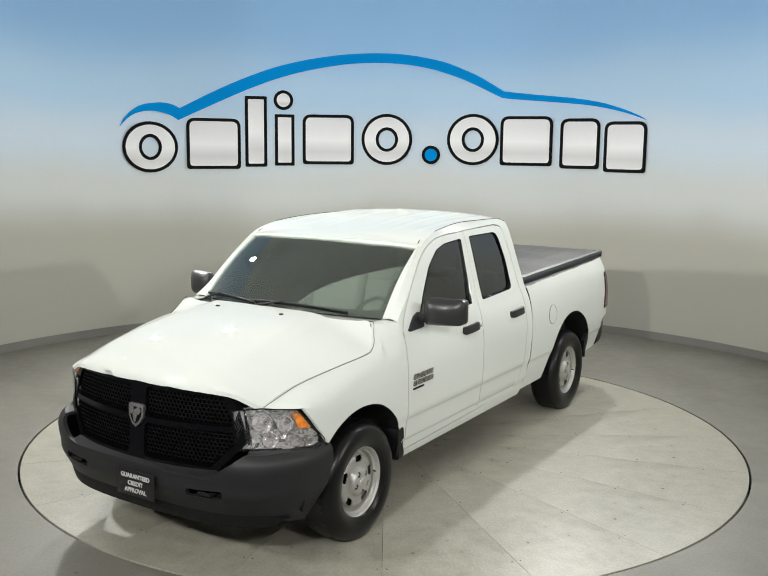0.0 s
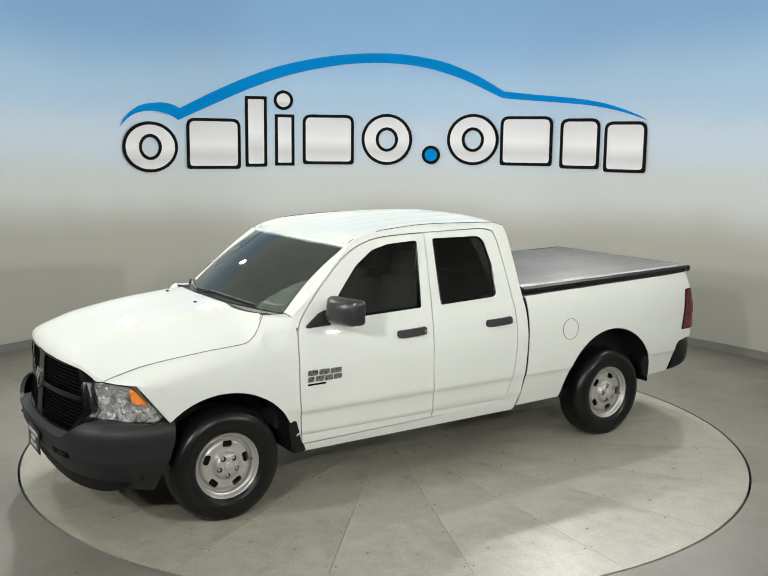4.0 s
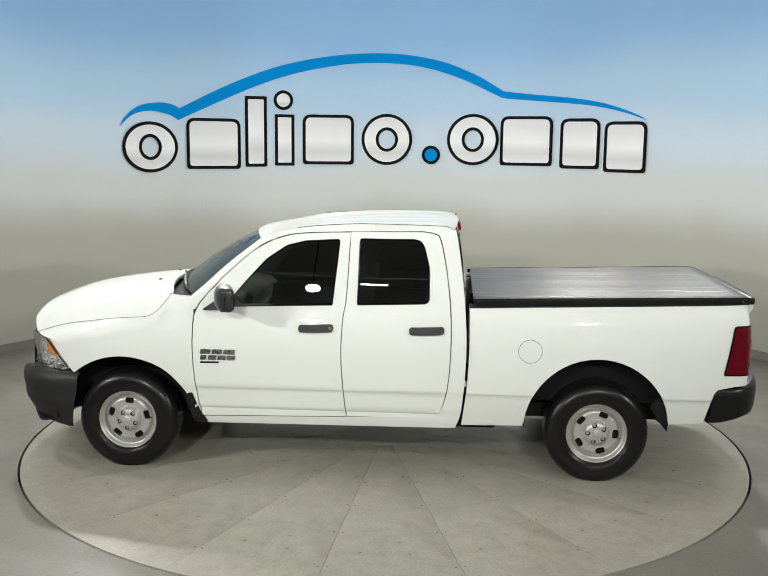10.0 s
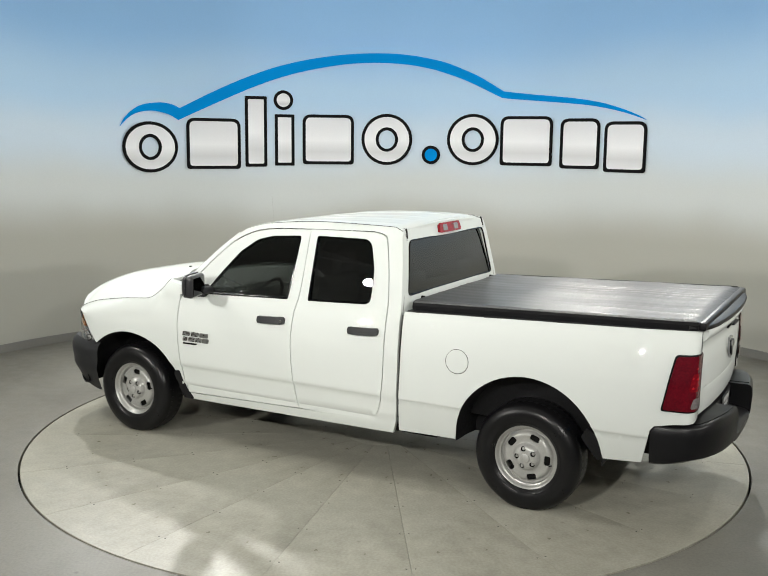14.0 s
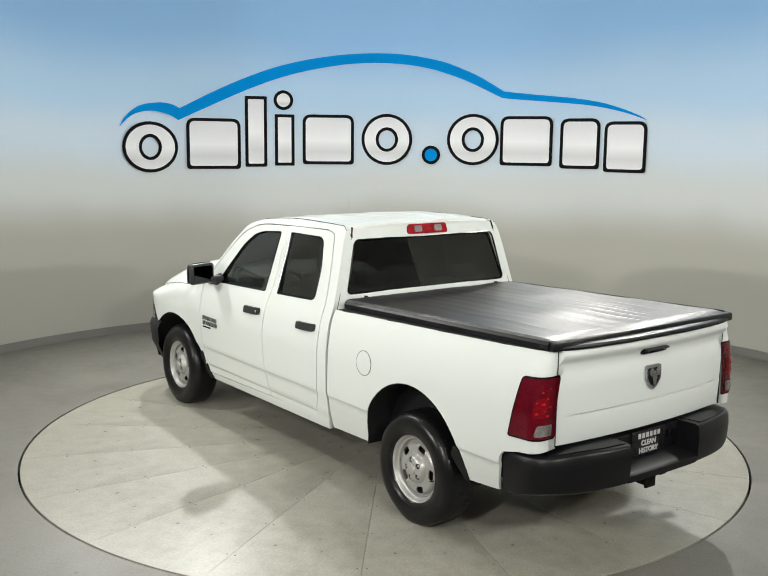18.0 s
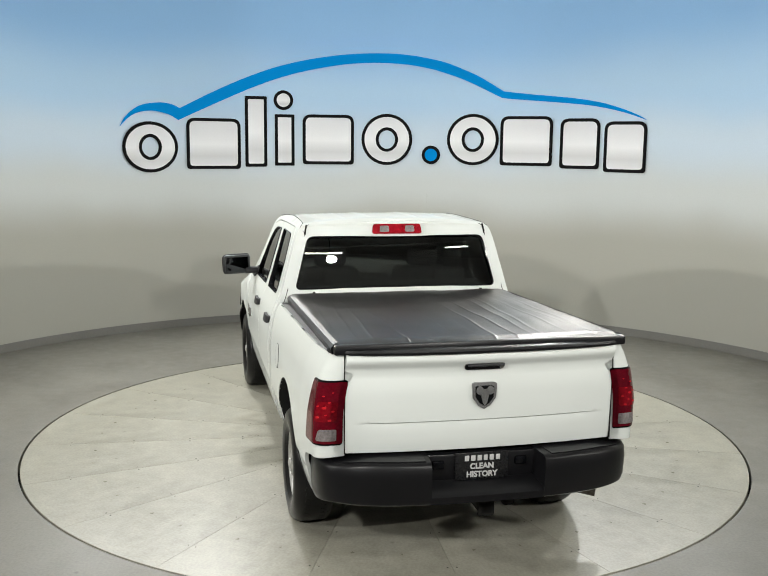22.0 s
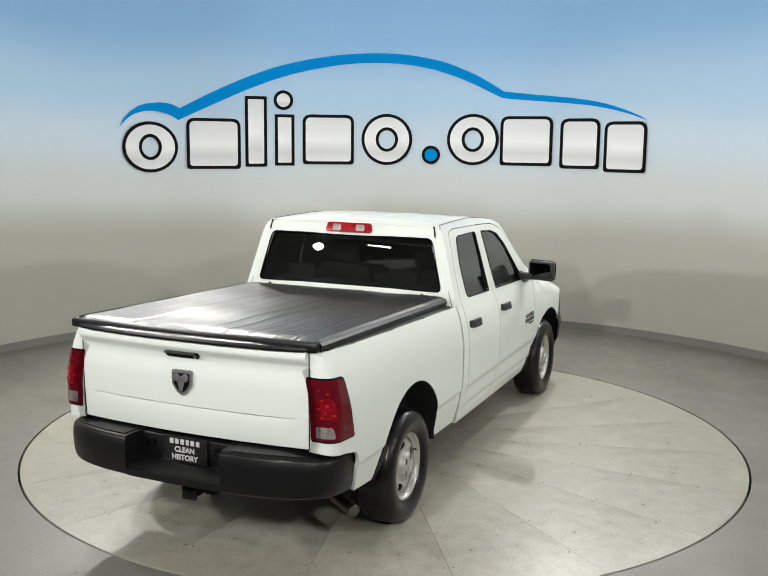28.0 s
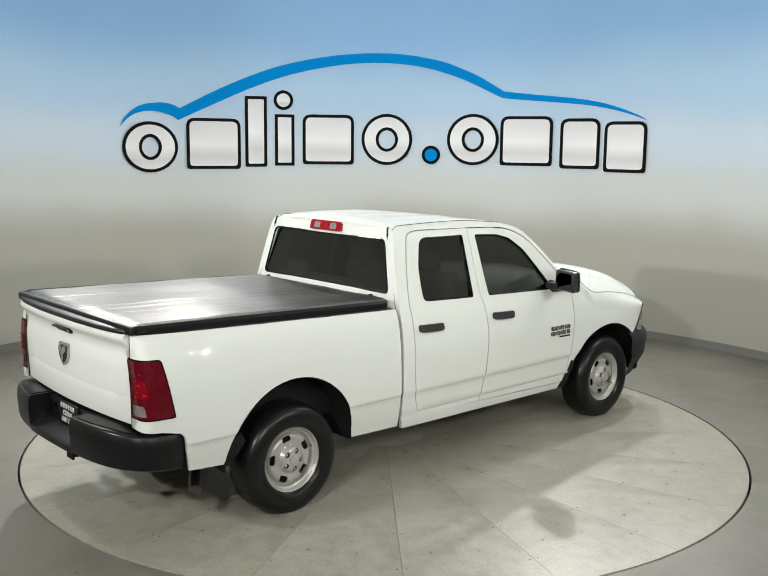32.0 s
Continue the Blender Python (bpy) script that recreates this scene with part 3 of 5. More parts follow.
def ceiling_lamps():
    glow = bpy.data.materials.new("lamp_glow")
    glow.use_nodes = True
    b = glow.node_tree.nodes["Principled BSDF"]
    b.inputs["Base Color"].default_value = (0.9, 0.9, 0.88, 1)
    b.inputs["Emission Color"].default_value = (1.0, 0.97, 0.90, 1)
    b.inputs["Emission Strength"].default_value = 25.0
    tube_glow = glow.copy()
    tube_glow.name = "tube_glow"
    tube_glow.node_tree.nodes["Principled BSDF"].inputs["Emission Strength"].default_value = 130.0
    for spot, high, watts, spread in LAMPS:
        lamp = new("ceiling_lamp")
        lamp.matrix_world = look(spot, (0, 0, high))
        tagged(lamp, "round white spotlight hung from the studio ceiling", "lamp", "lamps round the turntable")
        shell = lathe([(0.0, 0.20), (0.07, 0.19), (0.105, 0.14), (0.12, 0.0), (0.114, 0.0), (0.106, 0.02)], 32)
        part("shade", moved(shell, pose(0, 0, 0, 90)), GLOSS, lamp)
        part("diffuser", moved(lathe([(0.0, 0.012), (0.106, 0.012)], 32), pose(0, 0, 0, 90)), glow, lamp)
        top = lamp.matrix_world.inverted() @ Vector((*(lamp.matrix_world @ Vector((0, 0, 0.17))).xy, TOP))
        part("stem", tube([(0, 0, 0.17), top], 0.012, 8), GLOSS, lamp)
        data = bpy.data.lights.new("bulb", "AREA")
        data.shape, data.size, data.energy, data.color, data.spread = "DISK", 0.2, watts, (1.0, 0.982, 0.93), radians(spread)
        bulb = new("bulb", data)
        bulb.parent = lamp
        bulb.location = (0, 0, -0.03)
    # the curved rail behind the camera, with short tubes between the lamps
    rail = new("lighting_rail")
    rail.location = (0, -RAIL_R, RAIL_Z)
    tagged(rail, "thin white curved lighting rail hung from the ceiling", "lighting rail")
    arc = [(RAIL_R * math.cos(radians(a)), RAIL_R * math.sin(radians(a)) + RAIL_R, 0) for a in range(-152, -27, 2)]
    part("rail_tube", tube(arc, 0.028, 8), RAIL, rail)
    for a in (-150, -120, -90, -60, -30):
        x, y = RAIL_R * math.cos(radians(a)), RAIL_R * math.sin(radians(a)) + RAIL_R
        part("hanger", tube([(x, y, 0), (x, y, TOP - RAIL_Z)], 0.008, 6), RAIL, rail)
    for a, size in ((-76.5, 0.95), (-98.5, 0.45), (-42.5, 1.0), (-134, 0.5), (-55.5, 0.5)):
        x, y = RAIL_R * math.cos(radians(a)), RAIL_R * math.sin(radians(a))
        strip_lamp = new("tube_lamp")
        strip_lamp.matrix_world = pose(x, y, RAIL_Z - 0.20, 0, 0, a + 90)
        tagged(strip_lamp, "short white tube lamp hung under the lighting rail", "lamp", "tube lamps under the rail")
        part("housing", box(0, 0, 0.024, size, 0.024, 0.018, 0.004), RAIL, strip_lamp)
        part("tube", tube([(-size / 2 + 0.02, 0, 0), (size / 2 - 0.02, 0, 0)], 0.015, 10), tube_glow, strip_lamp)
        for k in (-1, 1):
            part("hanger", tube([(k * size * 0.35, 0, 0.04), (k * size * 0.35, 0, 0.19)], 0.006, 6), RAIL, strip_lamp)


setting()
table = turntable()
wall_sign()
ceiling_lamps()


# ---- the truck: x runs to its tail, y to its passenger side ----
DOOR_W = pchip((0.30, 0.882), (0.37, 0.914), (0.44, 0.934), (0.474, 0.937), (0.490, 0.9525), (0.52, 0.957), (0.60, 0.969), (0.638, 0.9755), (0.650, 0.9855), (0.70, 0.990), (0.95, 0.999), (1.10, 0.982), (1.20, 0.958), (1.30, 0.918), (1.55, 0.846), (1.78, 0.780), (1.83, 0.757), (1.87, 0.712), (1.89, 0.66))
FENDER_W = pchip((0.30, 0.93), (0.50, 0.975), (0.66, 0.998), (0.85, 1.006), (0.95, 1.001), (1.00, 0.992), (1.10, 0.975))
# the hood's edge: place along the truck, height, half width
EDGE = [(-2.655, 1.003, 0.797), (-2.596, 1.026, 0.810), (-2.44, 1.073, 0.830), (-2.28, 1.103, 0.856), (-2.143, 1.125, 0.885), (-2.0, 1.146, 0.913), (-1.854, 1.160, 0.930),
        (-1.746, 1.171, 0.926), (-1.673, 1.213, 0.902), (-1.626, 1.269, 0.868), (-1.578, 1.335, 0.828)]
EDGE_Z = pchip(*[(x, z) for x, z, y in EDGE])
EDGE_Y = pchip(*[(x, y) for x, z, y in EDGE])
BED_W = pchip((0.30, 0.880), (0.38, 0.902), (0.45, 0.925), (0.55, 0.954), (0.60, 0.966), (0.638, 0.9735), (0.650, 0.9835), (0.80, 0.992), (0.98, 0.990), (1.12, 0.974), (1.22, 0.950), (1.30, 0.915), (1.36, 0.885))
NOSE = pchip((-2.72, 0.70), (-2.655, 0.805), (-2.58, 0.905), (-2.507, 0.962), (-2.42, 0.990), (-2.30, 1.003), (-2.0, 1.005))
TAIL = pchip((2.0, 1.0), (2.3, 0.997), (2.5, 0.985), (2.66, 0.966))


CORNER = [p for p in EDGE if p[0] > -1.9] + [(-1.50, 1.331, 0.846), (-1.44, 1.322, 0.872), (-1.40, 1.312, 0.905)]
CORNER_Z = pchip(*[(x, z) for x, z, y in CORNER])
CORNER_Y = pchip(*[(x, y) for x, z, y in CORNER])


def flank(x, z):
    """Half the body's width; over the front wheel's tail the fender sweeps in to the hood's corner."""
    w = body_width(x, z)
    if -1.80 < x < -1.40:
        top, low = CORNER_Z(x), CORNER_Z(x) - 0.13
        if z > low:
            a = body_width(x, low)
            w += (a - (a - CORNER_Y(x)) * min(1.2, (z - low) / (top - low)) ** 2.2 - w) * ease(-1.80, -1.70, x)
    return w


def body_width(x, z):
    d = DOOR_W(z) - 0.04 * ease(-1.40, -1.62, x) * ease(1.08, 1.2, z)
    if x > -1.62:
        return d
    q = min(x, -1.746)
    zs, ys = EDGE_Z(q), EDGE_Y(q)
    z0 = zs - 0.14
    f = FENDER_W(min(z, z0))
    if z > z0:
        f -= (f - ys) * min(1.3, (z - z0) / 0.14) ** 2.3
    s = ease(-1.62, -1.80, x)
    w = d * (1 - s) + f * s
    return min(w, NOSE(x)) if x < -2.0 else w


def side(off=0.0):
    return lambda x, z: (x, -flank(x, z) - off, z)


def bed_side(off=0.0):
    R = 0.075

    def f(u, z):
        w = BED_W(z)
        if u <= 2.655:
            return (u, -w * TAIL(u) - off, z) if u > 2.0 else (u, -w - off, z)
        w *= TAIL(2.655)
        a = (u - 2.655) / R
        if a < math.pi / 2:
            return (2.655 + (R + off) * math.sin(a), -(w - R + (R + off) * math.cos(a)), z)
        return (2.655 + R + off, -(w - R - (u - 2.655 - R * math.pi / 2)), z)
    return f


def plan_path(pts, n=12):
    """A line in plan from the middle outwards: place and outward way at a length along it, to both sides."""
    P = [Vector(p) for p in curve(pts, n)]
    L = [0.0]
    for a, b in zip(P, P[1:]):
        L.append(L[-1] + (b - a).length)

    def at(s):
        q = min(max(abs(s), 0), L[-1] - 1e-6)
        i = max(k for k in range(len(L) - 1) if L[k] <= q)
        t = (q - L[i]) / (L[i + 1] - L[i])
        p = P[i].lerp(P[i + 1], t)
        j, k = max(i - 1, 0), min(i + 2, len(P) - 1)
        d = (P[k] - P[j]).normalized()
        n = Vector((-d.y, d.x)) if P[0].x < 0 else Vector((d.y, -d.x))
        if s < 0:
            return Vector((p.x, -p.y)), Vector((n.x, -n.y))
        return p, n
    return at, L[-1]


def both(name, geo, mat, parent_l, parent_r, label=""):
    part(name, geo, mat, parent_l, label)
    part(name, mirror(geo), mat, parent_r, label)


def add_truck():
    T = new("pickup_truck")
    tagged(T, "white four-door pickup truck with black bumpers and bed cover", "pickup truck")

    # --- flanks ---
    CREASE = [[(x, z) for x in np.arange(-1.40, 2.66, 0.02)] for z in (0.474, 0.490, 0.638, 0.644, 0.650)]
    door_front = curve([(-1.335, 0.405), (-1.360, 0.60), (-1.379, 0.80), (-1.384, 0.95), (-1.382, 1.10), (-1.376, 1.20)], 4)
    door_a = curve([(-1.376, 1.20), (-1.325, 1.30), (-1.14, 1.50), (-0.92, 1.69), (-0.74, 1.775), (-0.55, 1.808), (-0.215, 1.82)], 5)
    cut_x = pchip((0.43, -0.222), (0.64, -0.243), (0.94, -0.260), (1.20, -0.250), (1.31, -0.232), (1.82, -0.212))
    door_cut = [(cut_x(0.43 + 1.39 * k / 16), 0.43 + 1.39 * k / 16) for k in range(17)]
    door_rear = curve([(0.33, 1.83), (0.42, 1.815), (0.465, 1.77), (0.515, 1.54), (0.55, 1.25), (0.555, 0.95), (0.535, 0.69), (0.49, 0.52), (0.42, 0.455), (0.34, 0.448)], 5)
    G = 0.0035
    fd = [(x + G, z) for x, z in door_front[:-1]] + [(x + G, z - G) for x, z in door_a] + [(x - G, z) for x, z in door_cut[::-1][1:-1]] + [(-0.222 - G, 0.432 + G), (-1.325, 0.405 + G)]
    rd = [(x + G, z) for x, z in door_cut] + [(x - G, z - G) for x, z in door_rear] + [(-0.215, 0.432 + G)]
    win_f = fillet([(-1.145, 1.262, 0.02), (-0.335, 1.288, 0.012), (-0.292, 1.765, 0.02), (-0.55, 1.75, 0.10), (-0.69, 1.715, 0.12), (-0.84, 1.615, 0.20), (-0.99, 1.45, 0.3)])
    win_r = fillet([(-0.145, 1.292, 0.012), (0.392, 1.312, 0.05), (0.388, 1.55, 0.30), (0.33, 1.772, 0.09), (-0.14, 1.772, 0.02)])
    out = (0, -1, 0)

    def pane_at(x, z):
        return (x, -(DOOR_W(1.78) - 0.008 + 0.258 * (1.78 - z) + 0.005 * (1 - ((z - 1.52) / 0.26) ** 2)), z)
    doors = {}
    for name, outline, hole, tint in (("front_door", fd, win_f, GLASS_FRONT), ("rear_door", rd, win_r, GLASS_SIDE)):
        g = panel(outline, side(), out, 0.04, [hole], 0.03, CREASE)
        doors[name] = (part(name, g, PAINT, T, "white door with a dark tinted window"), part(name, mirror(g), PAINT, T, "white door with a dark tinted window"))
        both("inner_trim", panel(outline, side(-0.040), out, 0.08, [hole], 0.006), DOOR_TRIM, *doors[name])
        pane = panel(hole, pane_at, out, 0.03, thick=0.004)
        for k, q in enumerate((pane, mirror(pane))):
            ob = part("window_glass", q, tint, doors[name][k], "dark tinted glass")
            ob.visible_shadow = False
        seal = tube([side(0.001)(x, z) for x, z in hole + hole[:1]], 0.005, 6)
        mx, mz = sum(p[0] for p in hole) / len(hole), sum(p[1] for p in hole) / len(hole)
        inset = [(mx + (x - mx) * 0.985, mz + (z - mz) * 0.975) for x, z in hole]
        both("window_channel", slab(strip([side(0.0015)(*p) for p in hole + hole[:1]], [pane_at(*p) for p in inset + inset[:1]]), (0, 0.002, 0)), GLOSS, *doors[name])
        both("window_seal", seal, GLOSS, *doors[name])
        lo = [p for p in outline]
        trim_panel = box(sum(p[0] for p in lo) / len(lo), -0.86, 0.84, max(p[0] for p in lo) - min(p[0] for p in lo) - 0.14, 0.05, 0.72, 0.02)
        both("door_trim", trim_panel, DOOR_TRIM, *doors[name])
        hx = -0.45 if name == "front_door" else 0.375
        grip = panel(fillet([(hx - 0.130, 1.088, 0.024), (hx + 0.130, 1.098, 0.024), (hx + 0.130, 1.152, 0.024), (hx - 0.130, 1.142, 0.024)]), lambda x, z, hx=hx: (x, -flank(x, z) - 0.030 + 0.02 * ((x - hx) / 0.135) ** 4, z), out, 0.03, thick=0.022)
        both("door_handle", grip, TRIM, *doors[name])
    lock = moved(lathe([(0, 0.004), (0.010, 0.003), (0.012, 0)], 14), Matrix.Translation((-0.345, -flank(-0.345, 1.122) - 0.03, 1.122)) @ pose(0, 0, 0, 0, 0, 180))
    part("key_lock", lock, CHROME, doors["front_door"][0])
    # badge on the front doors: plain raised bars in two rows and an underline
    for row, (z0, z1, cells) in enumerate(((0.907, 0.943, ((0.00, 0.075), (0.088, 0.165), (0.178, 0.262))), (0.862, 0.898, ((0.00, 0.045), (0.060, 0.122), (0.132, 0.194), (0.204, 0.266))))):
        for a, b in cells:
            bar = panel(fillet([(-1.325 + a, z0, 0.006), (-1.325 + b, z0, 0.006), (-1.318 + b, z1, 0.006), (-1.318 + a, z1, 0.006)], 2), side(0.007), out, 0.05, thick=0.006)
            both("badge_bar", bar, SATIN, *doors["front_door"], "grey metal badge bar")
    both("badge_underline", panel([(-1.325, 0.836), (-1.185, 0.838), (-1.178, 0.850), (-1.32, 0.848)], side(0.006), out, 0.05, thick=0.005), GLOSS, *doors["front_door"])

    fender = ellipse(-1.93, 0.36, 0.545, 0.51, 132.7, 4.5, 22) + [(-1.352, 0.40)]
    fender += [(x - G - 0.001, z) for x, z in door_front] + [(-1.394, 1.302), (-1.45, 1.307), (-1.53, 1.314), (-1.588, 1.318)]
    shut = curve([(x, z - 0.003) for x, z, y in EDGE[::-1]], 3)
    fender += [p for p in shut if p[0] < -1.594] + [(-2.60, 0.994), (-2.50, 0.988), (-2.312, 0.742)]
    g = panel(fender, side(), out, 0.035, thick=0.02)
    fenders = part("fender", g, PAINT, T), part("fender", mirror(g), PAINT, T)
    corner = strip([side()(x, z) for x, z in ((-1.588, 1.318), (-1.53, 1.314), (-1.45, 1.307), (-1.394, 1.302))],
                   [(x, -flank(x, z) + 0.03, z + 0.006) for x, z in ((-1.588, 1.318), (-1.53, 1.314), (-1.45, 1.307), (-1.394, 1.302))],
                   [(-1.580, -0.79, 1.322), (-1.515, -0.79, 1.314), (-1.445, -0.795, 1.312), (-1.408, -0.80, 1.316)])
    both("fender_corner", slab(corner, (0, 0, -0.008)), PAINT, *fenders)

    # sill, roof rail, windscreen pillar and cab corner in one pressing
    frame_out = [(-1.335, 0.345), (0.598, 0.362)] + curve([(0.598, 0.362), (0.64, 0.50), (0.665, 0.80), (0.668, 1.10), (0.645, 1.39), (0.61, 1.65), (0.575, 1.84)], 4)[1:]
    frame_out += curve([(0.575, 1.84), (0.50, 1.868), (-0.1, 1.876), (-0.55, 1.851), (-0.78, 1.806), (-0.878, 1.757), (-1.046, 1.607), (-1.240, 1.43), (-1.40, 1.312)], 4)[1:]
    gap = 0.004
    inner = [(-1.384, 1.235)] + [(x - gap, z + gap) for x, z in door_a[2:]] + [(x + gap, z + gap) for x, z in door_rear] + [(-0.22, 0.428), (-1.325, 0.40)]
    g = panel(frame_out + inner, side(-0.001), out, 0.035, thick=0.03)
    cabs = part("cab_side", g, PAINT, T), part("cab_side", mirror(g), PAINT, T)
    both("inner_trim", panel(frame_out + inner, side(-0.038), out, 0.06, thick=0.006), DOOR_TRIM, *cabs)
    g = panel([(-1.30, 0.42), (-0.23, 0.445), (0.40, 0.46), (0.53, 0.70), (0.54, 1.24), (0.45, 1.24), (-1.30, 1.20)], side(-0.045), out, 0.12, thick=0.01)
    both("door_jamb", g, DARK, *cabs)

    arch = ellipse(1.64, 0.40, 0.53, 0.54, 176, 6, 26)
    bed = curve([(0.688, 1.284), (0.693, 1.03), (0.682, 0.73), (0.658, 0.50), (0.646, 0.388)], 4) + [(1.10, 0.398)] + arch + [(2.165, 0.446), (2.42, 0.464), (2.474, 0.700), (2.50, 0.732), (2.62, 0.757), (2.845, 0.775), (2.845, 1.340), (2.70, 1.344)]
    g = panel(bed, bed_side(), out, 0.035, thick=0.02, lines=CREASE)
    beds = part("bedside", g, PAINT, T), part("bedside", mirror(g), PAINT, T)
    lamp_outline = fillet([(2.545, 0.848, 0.015), (2.822, 0.850, 0.015), (2.822, 1.197, 0.02), (2.612, 1.190, 0.03)])
    for k, flip in enumerate((lambda q: q, mirror)):
        tl = part("tail_lamp", flip(panel(lamp_outline, bed_side(0.010), out, 0.02, thick=0.03)), REDDEEP, T, "dark red tail lamp with a clear lower lens")
        part("lamp_border", flip(panel(fillet([(2.533, 0.838, 0.015), (2.830, 0.840, 0.015), (2.830, 1.207, 0.02), (2.602, 1.200, 0.03)]), bed_side(0.006), out, 0.02, thick=0.02)), GLOSS, tl, "black lamp border")
        part("red_lens", flip(panel(fillet([(2.69, 0.975, 0.02), (2.812, 0.975, 0.02), (2.812, 1.09, 0.02), (2.71, 1.09, 0.02)]), bed_side(0.013), out, 0.02, thick=0.004)), TAIL_RED, tl, "ruby red lens")
        part("clear_lens", flip(panel(fillet([(2.705, 0.866, 0.01), (2.812, 0.866, 0.01), (2.812, 0.932, 0.01), (2.722, 0.932, 0.02)]), bed_side(0.013), out, 0.02, thick=0.004)), CLEAR, tl, "clear ribbed reversing lens")
        # small discs of brighter red, coloured in as the lens's glints
        for z, u, r in ((1.055, 2.745, 0.009), (1.000, 2.715, 0.008), (1.035, 2.79, 0.007), (1.085, 2.765, 0.005), (1.120, 2.735, 0.005), (0.985, 2.775, 0.008), (1.015, 2.755, 0.005), (1.140, 2.775, 0.004), (1.062, 2.712, 0.005)):
            part("reflector", flip(panel(ellipse(u, z, r, r * 0.8, n=10), bed_side(0.016), out, 0.05, thick=0.004)), SPARK, tl)
        for q in range(4):
            u = 2.728 + 0.022 * q
            part("lens_rib", flip(panel(fillet([(u, 0.872, 0.002), (u + 0.006, 0.872, 0.002), (u + 0.006, 0.927, 0.002), (u, 0.927, 0.002)], 2), bed_side(0.016), out, 0.05, thick=0.004)), CLEAR, tl)
    cap = panel(ellipse(1.137, 0.985, 0.083, 0.083, n=40), lambda x, z: (x, -BED_W(z) - 0.003, z), out, 0.04, thick=0.004)
    fuel = part("fuel_door", cap, PAINT, beds[0], "round white fuel door")
    part("fuel_seam", tube([(x, -BED_W(z) - 0.0015, z) for x, z in ellipse(1.137, 0.985, 0.086, 0.086, n=40)] + [(1.223, -BED_W(0.985) - 0.0015, 0.985)], 0.0016, 6), DARK, beds[0])
    for bs, s in ((beds[0], -1), (beds[1], 1)):
        front = box(0.702, s * 0.77, 0.85, 0.03, 0.20, 0.86, 0.01)
        part("bed_front_post", front, PAINT, bs)
        edge_x = pchip((0.388, 0.646), (0.50, 0.658), (0.73, 0.682), (1.03, 0.693), (1.284, 0.688))
        # black strip on the bed's front edge, in place of the gap's shade
        lips = [(s, [(edge_x(z) - 0.003, s * (BED_W(z) - d), z) for z in np.linspace(0.40, 1.272, 18)]) for d in ((0.003, 0.075) if s > 0 else (0.075, 0.003))]
        part("gap_shade", slab(strip(lips[0][1], lips[1][1]), (-0.003, 0, 0)), DARK, bs, "black strip put in for the shade between cab and bed")

    # --- hood, roof and the rear of the cab ---
    HC = pchip((-2.84, 1.10), (-2.815, 1.140), (-2.75, 1.183), (-2.62, 1.228), (-2.39, 1.274), (-2.16, 1.310), (-1.92, 1.336), (-1.70, 1.356), (-1.5, 1.366))
    HE = pchip((-2.84, 1.10), (-2.755, 1.082), *[(x, z) for x, z, y in EDGE])
    HY = pchip((-2.84, 0.05), (-2.825, 0.30), (-2.755, 0.62), *[(x, y - 0.002) for x, z, y in EDGE])

    def hood_z(x, y):
        q = min(1.0, abs(y) / HY(x))
        z = HC(x) - (HC(x) - HE(x)) * q ** 3.2
        return z + 0.015 * (1 - ease(0.43, 0.54, abs(y) + 0.10 * (x + 1.7))) * ease(-2.78, -2.45, x)
    xs = [-2.838 + (2.838 - 1.578) * (k / 34) ** 1.5 for k in range(35)]
    half = [(x, HY(x) - 0.003) for x in xs if x < -1.604]
    back = [(-1.594, 0.822), (-1.585, 0.806), (-1.584, 0.785), (-1.590, 0.755), (-1.602, 0.71), (-1.665, 0.50), (-1.705, 0.25), (-1.715, 0.0)]
    ring = half + back + [(x, -y) for x, y in back[-2::-1]] + [(x, -y) for x, y in half[::-1]]
    hood = part("hood", panel(ring, lambda x, y: (x, y, hood_z(x, y)), (0, 0, 1), 0.035, thick=0.025), PAINT, T)
    for s in (-1, 1):
        part("hood_seam", tube([(x, s * (flank(x, z) + 0.0005), z + 0.003) for x, z in shut], 0.0017, 6), DARK, hood)
    for y in (-0.28, 0.28):
        part("washer_nozzle", box(-1.84, y, hood_z(-1.84, y) + 0.004, 0.02, 0.025, 0.012, 0.003), TRIM, hood)
    part("engine_bay", box(-2.15, 0, 0.80, 1.05, 1.05, 0.55, 0.05), DARK, T)

    RC = pchip((-1.04, 1.787), (-0.9, 1.815), (-0.75, 1.836), (-0.43, 1.873), (-0.12, 1.899), (0.35, 1.913), (0.50, 1.907), (0.585, 1.878))
    RE = pchip((-1.04, 1.74), (-0.878, 1.757), (-0.78, 1.806), (-0.55, 1.851), (-0.1, 1.876), (0.50, 1.868), (0.575, 1.842), (0.60, 1.83))

    def roof_y(x):
        return DOOR_W(RE(max(x, -0.90)))

    def roof_z(x, y):
        q = min(1.0, abs(y) / roof_y(x))
        rib = sum(math.exp(-((abs(y) - c) / 0.014) ** 2) for c in (0.18, 0.40, 0.60)) * 0.005 * ease(-0.72, -0.55, x) * ease(0.52, 0.40, x)
        return RC(x) - (RC(x) - RE(x)) * q ** 2.6 + rib
    front = [(-1.032 + 0.152 * (y / 0.787) ** 2, y) for y in np.linspace(-0.787, 0.787, 25)]
    sides = [(x, roof_y(x)) for x in np.linspace(-0.86, 0.555, 26)]
    rear = [(0.595 - 0.03 * (y / 0.73) ** 2, y) for y in np.linspace(0.73, -0.73, 17)]
